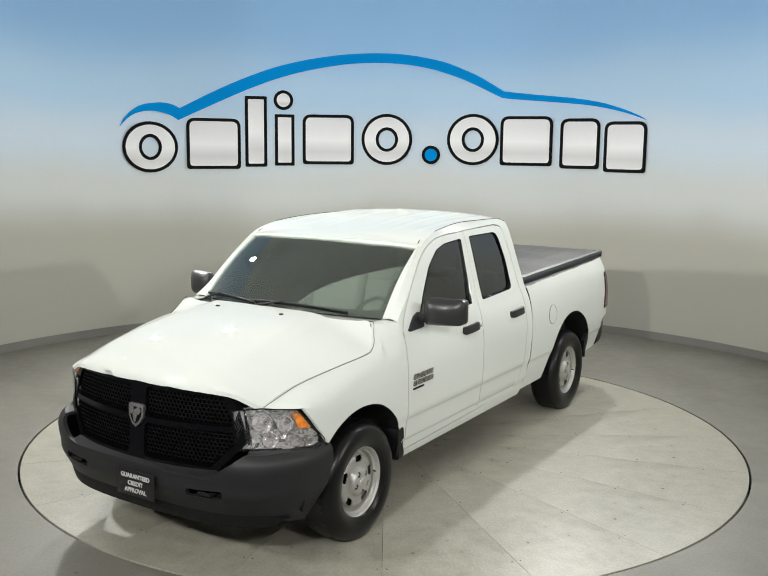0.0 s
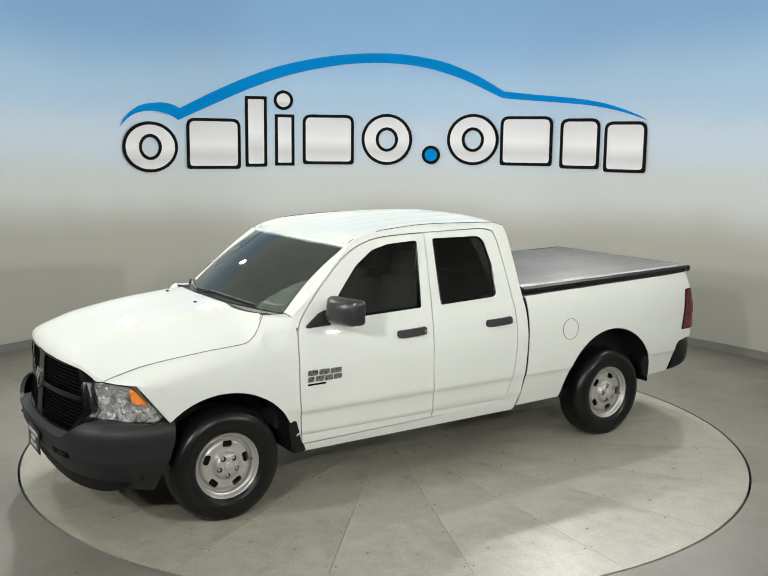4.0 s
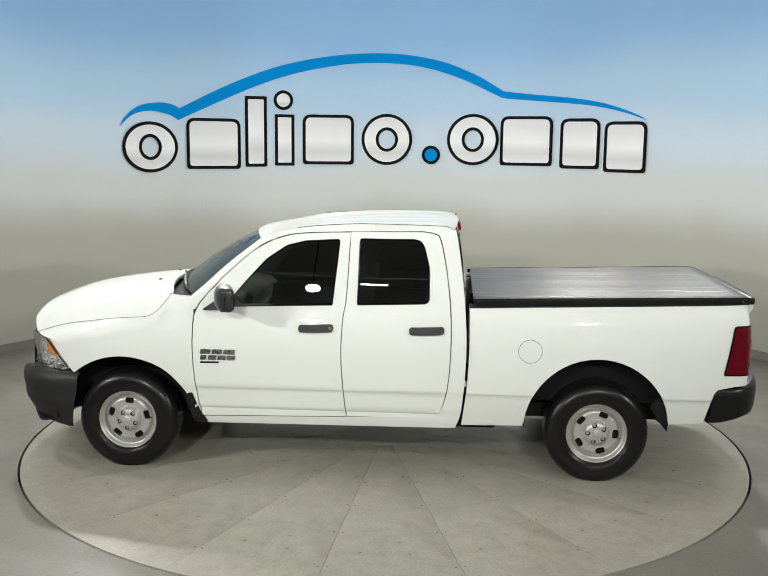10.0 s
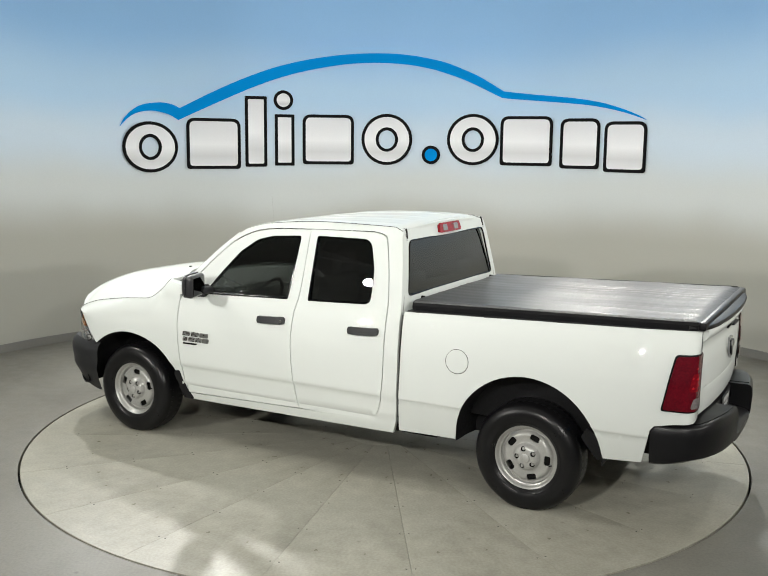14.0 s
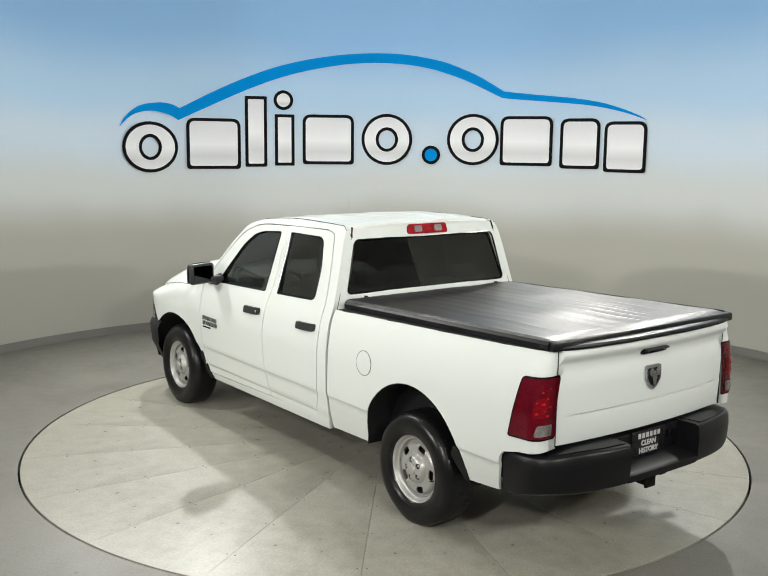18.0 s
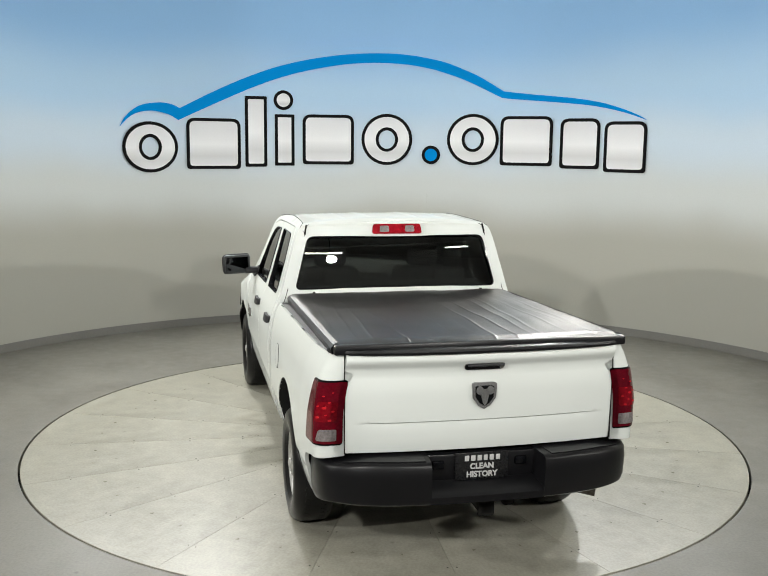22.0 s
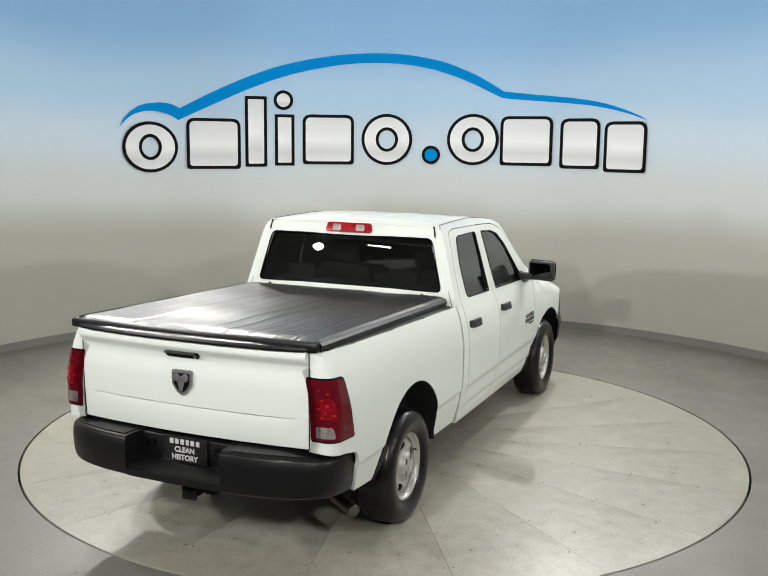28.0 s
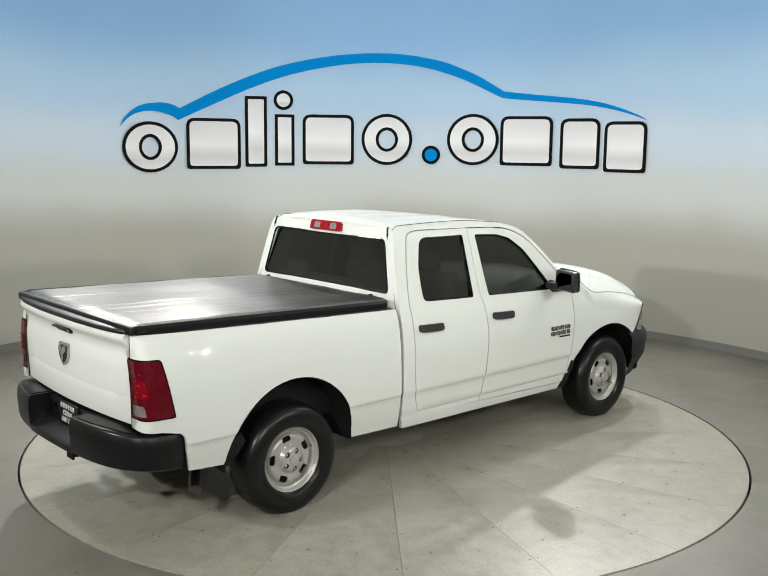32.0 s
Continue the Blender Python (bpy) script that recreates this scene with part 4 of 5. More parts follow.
    ring = front + sides + rear + [(x, -y) for x, y in sides[::-1]]
    roof = part("roof", panel(ring, lambda x, y: (x, y, roof_z(x, y)), (0, 0, 1), 0.03, thick=0.02), PAINT, T)
    part("headliner", panel([(-0.95, -0.6), (0.5, -0.6), (0.5, 0.6), (-0.95, 0.6)], lambda x, y: (x, y, roof_z(x, y) - 0.05), (0, 0, -1), 0.15, thick=0.008), LINER, roof)

    RX = pchip((0.85, 0.665), (1.10, 0.668), (1.39, 0.645), (1.65, 0.610), (1.84, 0.575), (1.90, 0.555))

    def cab_back(off=0.0):
        return lambda y, z: (RX(z) + 0.014 * (1 - (y / 0.85) ** 2) + off, y, z)
    zs = np.linspace(0.95, 1.845, 16)
    edge = [(DOOR_W(z) - 0.002, z) for z in zs]
    top = [(y, 1.845 + 0.045 * (1 - (y / 0.73) ** 2)) for y in np.linspace(0.70, -0.70, 15)]
    hole = fillet([(-0.79, 1.382, 0.03), (0.79, 1.382, 0.03), (0.69, 1.772, 0.06), (-0.69, 1.772, 0.06)])
    ring = edge + top + [(-y, z) for y, z in edge[::-1]]
    rear = part("cab_rear", panel(ring, cab_back(), (1, 0, 0), 0.05, [hole], 0.025), PAINT, T)
    pane = part("rear_window", panel(hole, lambda y, z: cab_back(-0.006 - 0.05 * (z - 1.38))(y, z), (1, 0, 0), 0.06, thick=0.004), GLASS_SIDE, rear, "dark tinted rear window")
    pane.visible_shadow = False
    part("rear_window_seal", tube([cab_back(0.001)(*p) for p in hole + hole[:1]], 0.007, 6), GLOSS, rear)
    for s in (-1, 1):
        part("roof_ditch_seam", tube([(x, s * (roof_y(x) + 0.001), RE(x) + 0.003) for x in np.linspace(-0.62, 0.57, 18)] + [cab_back(0.002)(s * 0.715, 1.80), cab_back(0.002)(s * 0.72, 1.775)], 0.0022, 6), DARK, roof)
    for s in (-1, 1):
        part("rear_ditch", tube([cab_back(0.003)(s * 0.70, 1.862), cab_back(0.003)(s * 0.708, 1.83), cab_back(0.003)(s * 0.714, 1.79)], 0.007, 6), DARK, roof)
    chmsl = part("brake_light", panel(fillet([(-0.20, 1.793, 0.02), (0.20, 1.793, 0.02), (0.185, 1.868, 0.02), (-0.185, 1.868, 0.02)]), cab_back(0.022), (1, 0, 0), 0.04, thick=0.03), RED, rear, "red high brake light with clear cargo lamps")
    for y in (-0.10, 0.10):
        part("cargo_lamp", panel(fillet([(y - 0.038, 1.808, 0.012), (y + 0.038, 1.808, 0.012), (y + 0.034, 1.855, 0.012), (y - 0.034, 1.855, 0.012)]), cab_back(0.026), (1, 0, 0), 0.04, thick=0.006), CLEAR, chmsl)

    # --- windscreen, pillars, cowl, wipers ---
    def screen(y, s, off=0.0):
        q = (y / 0.80) ** 2
        xb, zb = -1.685 + 0.278 * q, 1.360 - 0.040 * q
        k = (y / 0.80) ** 2
        xt, zt = -1.030 + 0.150 * k * 0.92, 1.787 - 0.040 * k
        b = 0.03 * math.sin(math.pi * min(max(s, 0), 1))
        return (xb + (xt - xb) * s - 0.5 * (b + off), y * (1 - 0.065 * s), zb + (zt - zb) * s + 0.8 * (b + off))
    ws = part("windscreen", panel([(-0.80, 0.0), (0.80, 0.0), (0.80, 1.0), (-0.80, 1.0)], lambda y, s: screen(y, s), (-0.55, 0, 0.83), 0.07, thick=0.005), GLASS_WS, T, "clear green-tinted windscreen")
    ws.visible_shadow = False
    band = panel([(-0.79, 0.93), (0.79, 0.93), (0.79, 1.0), (-0.79, 1.0)], lambda y, s: screen(y, s, -0.012), (-0.55, 0, 0.83), 0.06, thick=0.002)
    part("lower_band", panel([(-0.79, 0.0), (0.79, 0.0), (0.79, 0.13), (0.70, 0.085), (-0.70, 0.085), (-0.79, 0.13)], lambda y, s: screen(y, s, -0.012), (-0.55, 0, 0.83), 0.05, thick=0.002), GLOSS, ws, "black ceramic band along the lower edge")
    part("shade_band", band, GLOSS, ws, "dark ceramic band along the top edge")
    for s in (-1, 1):
        part("edge_band", panel([(s * 0.765, 0.0), (s * 0.80, 0.0), (s * 0.80, 1.0), (s * 0.765, 1.0)], lambda y, q: screen(y, q, -0.012), (-0.55, 0, 0.83), 0.06, thick=0.002), GLOSS, ws)
        front_edge = pchip((1.312, -1.40), (1.43, -1.240), (1.607, -1.046), (1.757, -0.878))
        rows = [[], [], []]
        for k in range(13):
            q = k / 12
            a = Vector(screen(s * 0.80, q))
            z = 1.312 + (1.757 - 1.312) * q
            b = Vector((front_edge(z), s * (DOOR_W(z) - 0.001), z))
            m = (a + b) / 2 + Vector((-0.012, s * 0.006, 0.012))
            for r, p in zip(rows, (a, m, b)):
                r.append(p)
        pil = part("pillar", slab(strip(*rows), (0.02, -s * 0.02, -0.01)), PAINT, T)
        part("pillar_trim", slab(strip(*[[v + Vector((0.024, -s * 0.024, -0.012)) for v in r] for r in rows]), (0.008, -s * 0.006, 0)), DOOR_TRIM, pil)
    ys = np.linspace(-0.84, 0.84, 25)
    r0 = [(-1.735 + 0.135 * (abs(y) / 0.84) ** 1.6, y, 1.315 - 0.03 * (y / 0.84) ** 2) for y in ys]
    r1 = [(-1.66 + 0.19 * (y / 0.84) ** 2, y, 1.338 - 0.05 * (y / 0.84) ** 2) for y in ys]
    r2 = [(-1.60 + 0.20 * (y / 0.84) ** 2, y, 1.30) for y in ys]
    cowl = part("cowl", slab(strip(r0, r1, r2), (0, 0, -0.02)), DARK, T, "black plastic cowl under the windscreen")
    for y0, y1, s0 in ((-0.60, 0.12, 0.015), (0.08, 0.74, 0.015)):
        pts = [Vector(screen(y0 + (y1 - y0) * k / 8, s0 + 0.035 * math.sin(k / 8 * 2.6), 0.018)) for k in range(9)]
        wip = part("wiper", tube(pts, 0.007, 6), TRIM, T)
        part("wiper_blade", tube([p + Vector((0.008, 0, -0.012)) for p in pts], 0.006, 6), RUBBER, wip)
        part("wiper_arm", tube([Vector(screen(y1 - 0.02, -0.04, 0.02)), pts[5] + Vector((-0.01, 0, 0.012))], 0.008, 6), TRIM, wip)

    # --- front: grille, headlamps, bumper ---
    def nose(off=0.0):
        return lambda y, z: (-2.838 + 0.115 * (abs(y) / 0.7) ** 2.2 + (z - 0.8) * 0.09 - off, y, z)
    shell = fillet([(-0.60, 1.088, 0.06), (-0.69, 0.985, 0.05), (-0.735, 0.80, 0.05), (-0.56, 0.60, 0.08), (0.56, 0.60, 0.08), (0.735, 0.80, 0.05), (0.69, 0.985, 0.05), (0.60, 1.088, 0.06)])
    openings = []
    for s in (-1, 1):
        openings.append(fillet([(s * 0.060, 0.872, 0.03), (s * 0.670, 0.884, 0.03), (s * 0.60, 1.052, 0.05), (s * 0.060, 1.058, 0.04)]))
        openings.append(fillet([(s * 0.060, 0.838, 0.03), (s * 0.678, 0.853, 0.03), (s * 0.685, 0.80, 0.04), (s * 0.535, 0.640, 0.05), (s * 0.060, 0.635, 0.04)]))
    grille = part("grille", panel(shell, nose(0.02), (-1, 0, 0), 0.03, openings, 0.05), GLOSS, T, "black crosshair grille with honeycomb mesh")
    part("grille_backing", panel(shell, nose(-0.07), (-1, 0, 0), 0.08, thick=0.01), MESH, grille)
    for op in openings:
        cells = []
        lo, hi = np.min(op, 0), np.max(op, 0)
        r = 0.0155
        j = 0
        y = lo[1]
        while y < hi[1]:
            x = lo[0] + (j % 2) * r * 0.87
            while x < hi[0]:
                if within(op, [(x, y)])[0]:
                    outer, inn = ellipse(x, y, r, r, 30, 390, 6), ellipse(x, y, r * 0.72, r * 0.72, 30, 390, 6)
                    V = [nose(0.0)(*p) for p in outer[:6]] + [nose(0.002)(*p) for p in inn[:6]] + [nose(-0.012)(*p) for p in inn[:6]]
                    F = []
                    for q in (0, 6):
                        F += [(q + i, q + (i + 1) % 6, q + 6 + (i + 1) % 6, q + 6 + i) for i in range(6)]
                    cells.append((V, F))
                x += r * 1.74
            y += r * 1.5
            j += 1
        tagged(part("honeycomb_mesh", join(*cells), MESH, grille), kind="stuff")
    shield = [(y, z - 0.03) for y, z in ((-0.062, 0.965), (-0.05, 0.975), (0.05, 0.975), (0.062, 0.965), (0.058, 0.90), (0.03, 0.855), (0.0, 0.835), (-0.03, 0.855), (-0.058, 0.90))]
    part("emblem", panel(shield, nose(0.036), (-1, 0, 0), 0.03, thick=0.02), EMBLEM, grille, "chrome shield emblem")
    part("emblem_field", panel([(y * 0.72, 0.877 + (z - 0.877) * 0.72) for y, z in shield], nose(0.039), (-1, 0, 0), 0.03, thick=0.006), GLOSS, grille)
    part("emblem_crest", panel([(0.016, 0.912), (0.018, 0.885), (0.010, 0.845), (0.0, 0.833), (-0.010, 0.845), (-0.018, 0.885), (-0.016, 0.912)], nose(0.044), (-1, 0, 0), 0.03, thick=0.008), EMBLEM, grille)
    for s in (-1, 1):
        part("emblem_disc", panel(ellipse(s * 0.026, 0.905, 0.018, 0.022, n=16), nose(0.046), (-1, 0, 0), 0.03, thick=0.008), EMBLEM, grille)

    Hp, HL = plan_path([(-2.80, 0.585), (-2.735, 0.70), (-2.66, 0.80), (-2.575, 0.91), (-2.49, 0.972), (-2.40, 1.0), (-2.29, 1.010)])

    def beam(off=0.0):
        def f(s, z):
            p, n = Hp(s)
            return (p.x + n.x * off, -(p.y + n.y * off), z)
        return f
    lens = fillet([(0.115, 0.752, 0.03), (0.085, 0.985, 0.02), (0.245, 0.996, 0.02), (0.455, 0.985, 0.03), (0.66, 0.765, 0.04), (0.60, 0.742, 0.03)])
    cut = random.Random(3)
    chips = {}

    def facet(u, z):
        """Reflector facets: small flat steps in depth."""
        key = (round(u / 0.026), round(z / 0.021))
        if key not in chips:
            chips[key] = cut.uniform(-1, 1)
        return chips[key]

    def reflector(u, z):
        return beam(-0.042 + 0.007 * facet(u, z) - 0.02 * math.sin(min(1.0, max(0.0, (u - 0.1) / 0.5)) * math.pi) * math.sin(min(1.0, max(0.0, (z - 0.74) / 0.26)) * math.pi))(u, z)
    for flip in (lambda q: q, mirror):
        hl = part("headlamp", flip(panel(lens, reflector, (-0.7, -0.7, 0), 0.022, thick=0.012)), BRIGHT, T, "clear headlamp with bright reflectors and an amber corner", 0)
        ln = part("lens", flip(panel(lens, beam(0.004), (-0.7, -0.7, 0), 0.03, thick=0.003)), LENS, hl, "clear lens")
        ln.visible_shadow = False
        part("lamp_edge", flip(tube([beam(0.002)(*p) for p in lens + lens[:1]], 0.004, 6)), GLOSS, hl)
        inner = panel(fillet([(0.118, 0.758, 0.012), (0.092, 0.978, 0.012), (0.150, 0.985, 0.012), (0.175, 0.758, 0.012)]), beam(-0.010), (-0.7, -0.7, 0), 0.03, thick=0.02)
        part("inner_bezel", flip(inner), REFLECTOR, hl, "smooth grey inner bezel")
        part("amber_reflector", flip(panel(fillet([(0.462, 0.872, 0.01), (0.555, 0.858, 0.01), (0.478, 0.952, 0.01), (0.432, 0.966, 0.01)]), lambda u, z: beam(-0.012 + 0.004 * facet(u * 1.4, z * 1.4))(u, z), (-0.7, -0.7, 0), 0.016, thick=0.015)), AMBER, hl, "amber corner reflector", 0)
        for s, z, r in ((0.255, 0.905, 0.062), (0.30, 0.805, 0.050), (0.385, 0.90, 0.050), (0.45, 0.80, 0.036), (0.53, 0.795, 0.030)):
            p, n = Hp(s)
            m = Matrix.Translation((p.x - n.x * 0.015, -(p.y - n.y * 0.015), z)) @ Vector((0, -1, 0)).rotation_difference(Vector((n.x * 0.5 - 0.5, -n.y * 0.5 - 0.1, 0))).to_matrix().to_4x4()
            bowl = moved(lathe([(r, 0.0), (r * 0.94, -0.002), (r * 0.90, 0.004), (r * 0.72, 0.020), (r * 0.45, 0.038), (0.013, 0.046)], 24), m)
            part("reflector", flip(bowl), BRIGHT, hl)
            part("bulb", flip(moved(lathe([(0.0, 0.006), (0.009, 0.008), (0.011, 0.016), (0.011, 0.044)], 12), m)), CLEAR, hl)

    Bp, BL = plan_path([(-2.914, 0.0), (-2.905, 0.3), (-2.876, 0.55), (-2.812, 0.742), (-2.712, 0.884), (-2.57, 0.966), (-2.42, 1.0), (-2.30, 1.010)])
    B_OFF = pchip((0.25, -0.13), (0.36, -0.070), (0.42, -0.040), (0.47, -0.014), (0.50, -0.002), (0.555, 0.0), (0.60, 0.008), (0.655, 0.012), (0.70, 0.002), (0.73, -0.020), (0.75, -0.045))

    def bump(off=0.0):
        def f(s, z):
            p, n = Bp(s)
            o = B_OFF(z) + off
            return (p.x + n.x * o, p.y + n.y * o, z)
        return f
    half = [(BL, 0.735), (BL - 0.012, 0.60), (BL - 0.055, 0.45), (BL - 0.10, 0.335), (BL - 0.125, 0.27), (BL - 0.19, 0.285), (BL - 0.42, 0.338), (0.75, 0.350), (0.40, 0.348)]
    top = [(0.50, 0.605), (0.60, 0.625), (0.78, 0.738), (1.0, 0.745)]
    ring = half + [(-s, z) for s, z in half[::-1]] + [(-s, z) for s, z in top[::-1]] + top
    slots = [fillet([(s * 0.42, 0.475, 0.015), (s * 0.66, 0.485, 0.015), (s * 0.66, 0.53, 0.015), (s * 0.42, 0.52, 0.015)]) for s in (-1, 1)]
    fb = part("front_bumper", panel(ring, bump(), (-1, 0, 0), 0.03, slots, 0.03), BUMPER, T, "large dark grey plastic front bumper")
    part("bumper_shelf", slab(strip([bump()(s, 0.61) for s in np.linspace(-0.6, 0.6, 25)], [(-2.80, p.y * 0.98, 0.63) for p in (Bp(s)[0] for s in np.linspace(-0.6, 0.6, 25))]), (0, 0, -0.02)), BUMPER, fb)
    for s in (-1, 1):
        line = [s * (0.80 + (BL - 0.02 - 0.80) * k / 14) for k in range(15)]
        part("bumper_top", slab(strip([bump(-0.004)(q, 0.735) for q in line], [bump(-0.06)(q, 0.742) for q in line], [bump(-0.14)(q, 0.742) for q in line]), (0, 0, -0.02)), BUMPER, fb)
    part("bumper_backing", box(-2.76, 0, 0.50, 0.10, 1.3, 0.2, 0.02), DARK, fb)
    for s in (-1, 1):
        part("tow_hook", tube([(-2.80, s * 0.5, 0.50), (-2.865, s * 0.5, 0.50), (-2.865, s * 0.58, 0.50), (-2.82, s * 0.58, 0.50)], 0.012, 8), DARK, fb)
    lower = [[(p.x + n.x * o, p.y + n.y * o, z + (0.385 - z) * 0.9 * ease(BL - 0.52, BL - 0.24, abs(q)) - 0.05 * ease(0.85, BL - 0.28, abs(q))) for p, n in (Bp(q),)][0] for o, z in ((-0.062, 0.375), (-0.070, 0.335), (-0.085, 0.290), (-0.115, 0.278)) for q in np.linspace(-(BL - 0.26), BL - 0.26, 41)]
    part("bumper_valance", slab(strip(*[lower[41 * k:41 * k + 41] for k in range(4)]), (0.006, 0, 0)), WELL, fb, "black plastic lower valance")
    part("air_dam", box(-2.70, 0, 0.36, 0.03, 1.2, 0.12, 0.01), DARK, fb)
    plate = part("front_plate", box(-2.924, -0.045, 0.475, 0.008, 0.315, 0.16, 0.003), SIGN_BLACK, fb, "black dealer plate with white words")
    face = Matrix(((0, 0, -1, -2.929), (-1, 0, 0, -0.045), (0, 1, 0, 0.475), (0, 0, 0, 1)))
    letters("plate_words", "GUARANTEED\nCREDIT\nAPPROVAL", 0.037, PAPER, fb, face, gap=1.18, bold=0.0012)

    # --- tail: gate, bumper, hitch, exhaust ---
    TX = pchip((0.77, 2.766), (0.85, 2.776), (0.925, 2.776), (0.946, 2.770), (0.951, 2.768), (0.958, 2.783), (1.03, 2.784), (1.12, 2.784), (1.20, 2.774), (1.225, 2.770), (1.265, 2.781), (1.295, 2.808), (1.315, 2.818), (1.345, 2.811), (1.365, 2.78))
    TE = pchip((0.77, 2.766), (0.90, 2.776), (1.0, 2.779), (1.12, 2.783), (1.20, 2.774), (1.225, 2.770), (1.265, 2.781), (1.295, 2.808), (1.315, 2.818), (1.345, 2.811), (1.365, 2.78))

    def gate(off=0.0):
        def f(y, z):
            k = ease(0.56, 0.75, abs(y))
            return (TX(z) * (1 - k) + TE(z) * k - 0.048 * (y / 0.79) ** 2 + off, y, z)
        return f
    tg = part("tailgate", panel(fillet([(-0.788, 0.785, 0.012), (0.788, 0.785, 0.012), (0.788, 1.36, 0.012), (-0.788, 1.36, 0.012)]), gate(), (1, 0, 0), 0.03, thick=0.05, lines=[[(y, z) for y in np.arange(-0.78, 0.79, 0.03)] for z in (0.946, 0.951, 0.958, 0.98, 1.005, 1.03, 1.225, 1.265, 1.28, 1.295, 1.315)]), PAINT, T, "white tailgate")
    part("tailgate_handle", panel(fillet([(-0.125, 1.245, 0.02), (0.105, 1.245, 0.02), (0.105, 1.283, 0.015), (-0.125, 1.283, 0.015)]), gate(0.012), (1, 0, 0), 0.03, thick=0.02), GLOSS, tg, "black tailgate handle")
    part("handle_lip", box(2.815, -0.01, 1.276, 0.02, 0.21, 0.012, 0.004), TRIM, tg)
    part("gate_lock", moved(lathe([(0, 0.004), (0.010, 0.003), (0.012, 0)], 14), Matrix.Translation((2.80, 0.085, 1.262)) @ pose(0, 0, 0, 0, 0, -90)), CHROME, tg)
    shield = [(-0.072, 1.165), (-0.055, 1.172), (0.055, 1.172), (0.072, 1.165), (0.068, 1.085), (0.035, 1.04), (0.0, 1.02), (-0.035, 1.04), (-0.068, 1.085)]
    part("tailgate_emblem", panel([(y - 0.01, z) for y, z in shield], gate(0.016), (1, 0, 0), 0.03, thick=0.014), EMBLEM, tg, "chrome shield emblem")
    part("emblem_field", panel([(y * 0.76 - 0.01, 1.10 + (z - 1.10) * 0.76) for y, z in shield], gate(0.020), (1, 0, 0), 0.03, thick=0.006), GLOSS, tg)
    part("emblem_crest", panel([(0.010, 1.138), (0.013, 1.105), (0.003, 1.058), (-0.01, 1.044), (-0.023, 1.058), (-0.033, 1.105), (-0.030, 1.138)], gate(0.025), (1, 0, 0), 0.03, thick=0.008), EMBLEM, tg)
    for s in (-1, 1):
        part("emblem_disc", panel(ellipse(s * 0.031 - 0.01, 1.130, 0.021, 0.025, n=16), gate(0.027), (1, 0, 0), 0.03, thick=0.008), EMBLEM, tg)
    Gp, GL = plan_path([(2.826, 0.0), (2.821, 0.30), (2.797, 0.60), (2.765, 0.77), (2.725, 0.845), (2.66, 0.872)])
    rows = []
    for k in range(41):
        q = -GL + 2 * GL * k / 40
        p, nn = Gp(q)
        rows.append([(p.x + nn.x * o, p.y + nn.y * o, z) for o, z in ((-0.10, 1.352), (-0.10, 1.374), (-0.020, 1.380), (0.000, 1.374), (0.006, 1.362), (0.003, 1.350), (-0.10, 1.352))])
    V, F = strip(*rows)
    part("tailgate_cap", (V, F + [tuple(range(6)), tuple(40 * 7 + i for i in reversed(range(6)))]), STEP, tg, "black plastic cap along the top edge")
    for s in (-1, 1):
        part("gate_gap", box(2.729, s * 0.7925, 1.07, 0.006, 0.006, 0.57, 0), DARK, tg)

    Rp, RL = plan_path([(2.925, 0.0), (2.918, 0.30), (2.885, 0.58), (2.825, 0.77), (2.74, 0.885), (2.62, 0.932), (2.47, 0.938)])
    sec = [(-0.19, 0.764), (-0.03, 0.764), (-0.010, 0.757), (0.0, 0.742), (0.006, 0.68), (0.0, 0.565), (-0.012, 0.525), (-0.035, 0.510), (-0.19, 0.503)]

    def swept(s0, s1, section, n=20):
        rows = []
        for k in range(n + 1):
            s = s0 + (s1 - s0) * k / n
            p, nn = Rp(s)
            low, high = -(0.050 if s < 0 else 0.026) * ease(RL - 0.34, RL, abs(s)), -0.026 * ease(RL - 0.55, RL - 0.2, abs(s))
            rows.append([(p.x + nn.x * o, p.y + nn.y * o, z + low + (high - low) * ease(0.53, 0.79, z)) for o, z in section + section[:1]])
        V, F = strip(*rows)
        m = len(section)
        F += [tuple(range(m)), tuple(n * (m + 1) + i for i in reversed(range(m)))]
        return V, F
    rb = part("rear_bumper", swept(0.32, RL, sec), STEP, T, "black rear step bumper")
    part("bumper_wing", swept(-0.34, -RL, sec), STEP, rb)
    mid = [(-0.20, 0.757), (-0.155, 0.755), (-0.150, 0.745), (-0.165, 0.605), (-0.03, 0.580), (-0.006, 0.562), (-0.008, 0.522), (-0.20, 0.508)]
    part("bumper_middle", swept(-0.34, 0.32, mid), STEP, rb)
    for s in (-1, 1):
        part("step_pad", swept(s * 0.37, s * (RL - 0.30), [(-0.16, 0.763), (-0.026, 0.763), (-0.026, 0.769), (-0.16, 0.769)], 14), STEP, rb)
        part("plate_lamp", box(2.77, s * 0.245 - 0.02, 0.70, 0.03, 0.07, 0.05, 0.01), GLOSS, rb)
    part("bumper_bracket", box(2.62, 0, 0.68, 0.12, 1.5, 0.14, 0.02), DARK, rb)
    part("rear_plate", box(2.782, -0.01, 0.685, 0.008, 0.315, 0.16, 0.003), SIGN_BLACK, rb, "black dealer plate with white words")
    face = Matrix(((0, 0, 1, 2.787), (1, 0, 0, -0.01), (0, 1, 0, 0.66), (0, 0, 0, 1)))
    letters("plate_words", "CLEAN\nHISTORY", 0.045, PAPER, rb, face, gap=1.05, bold=0.0016)
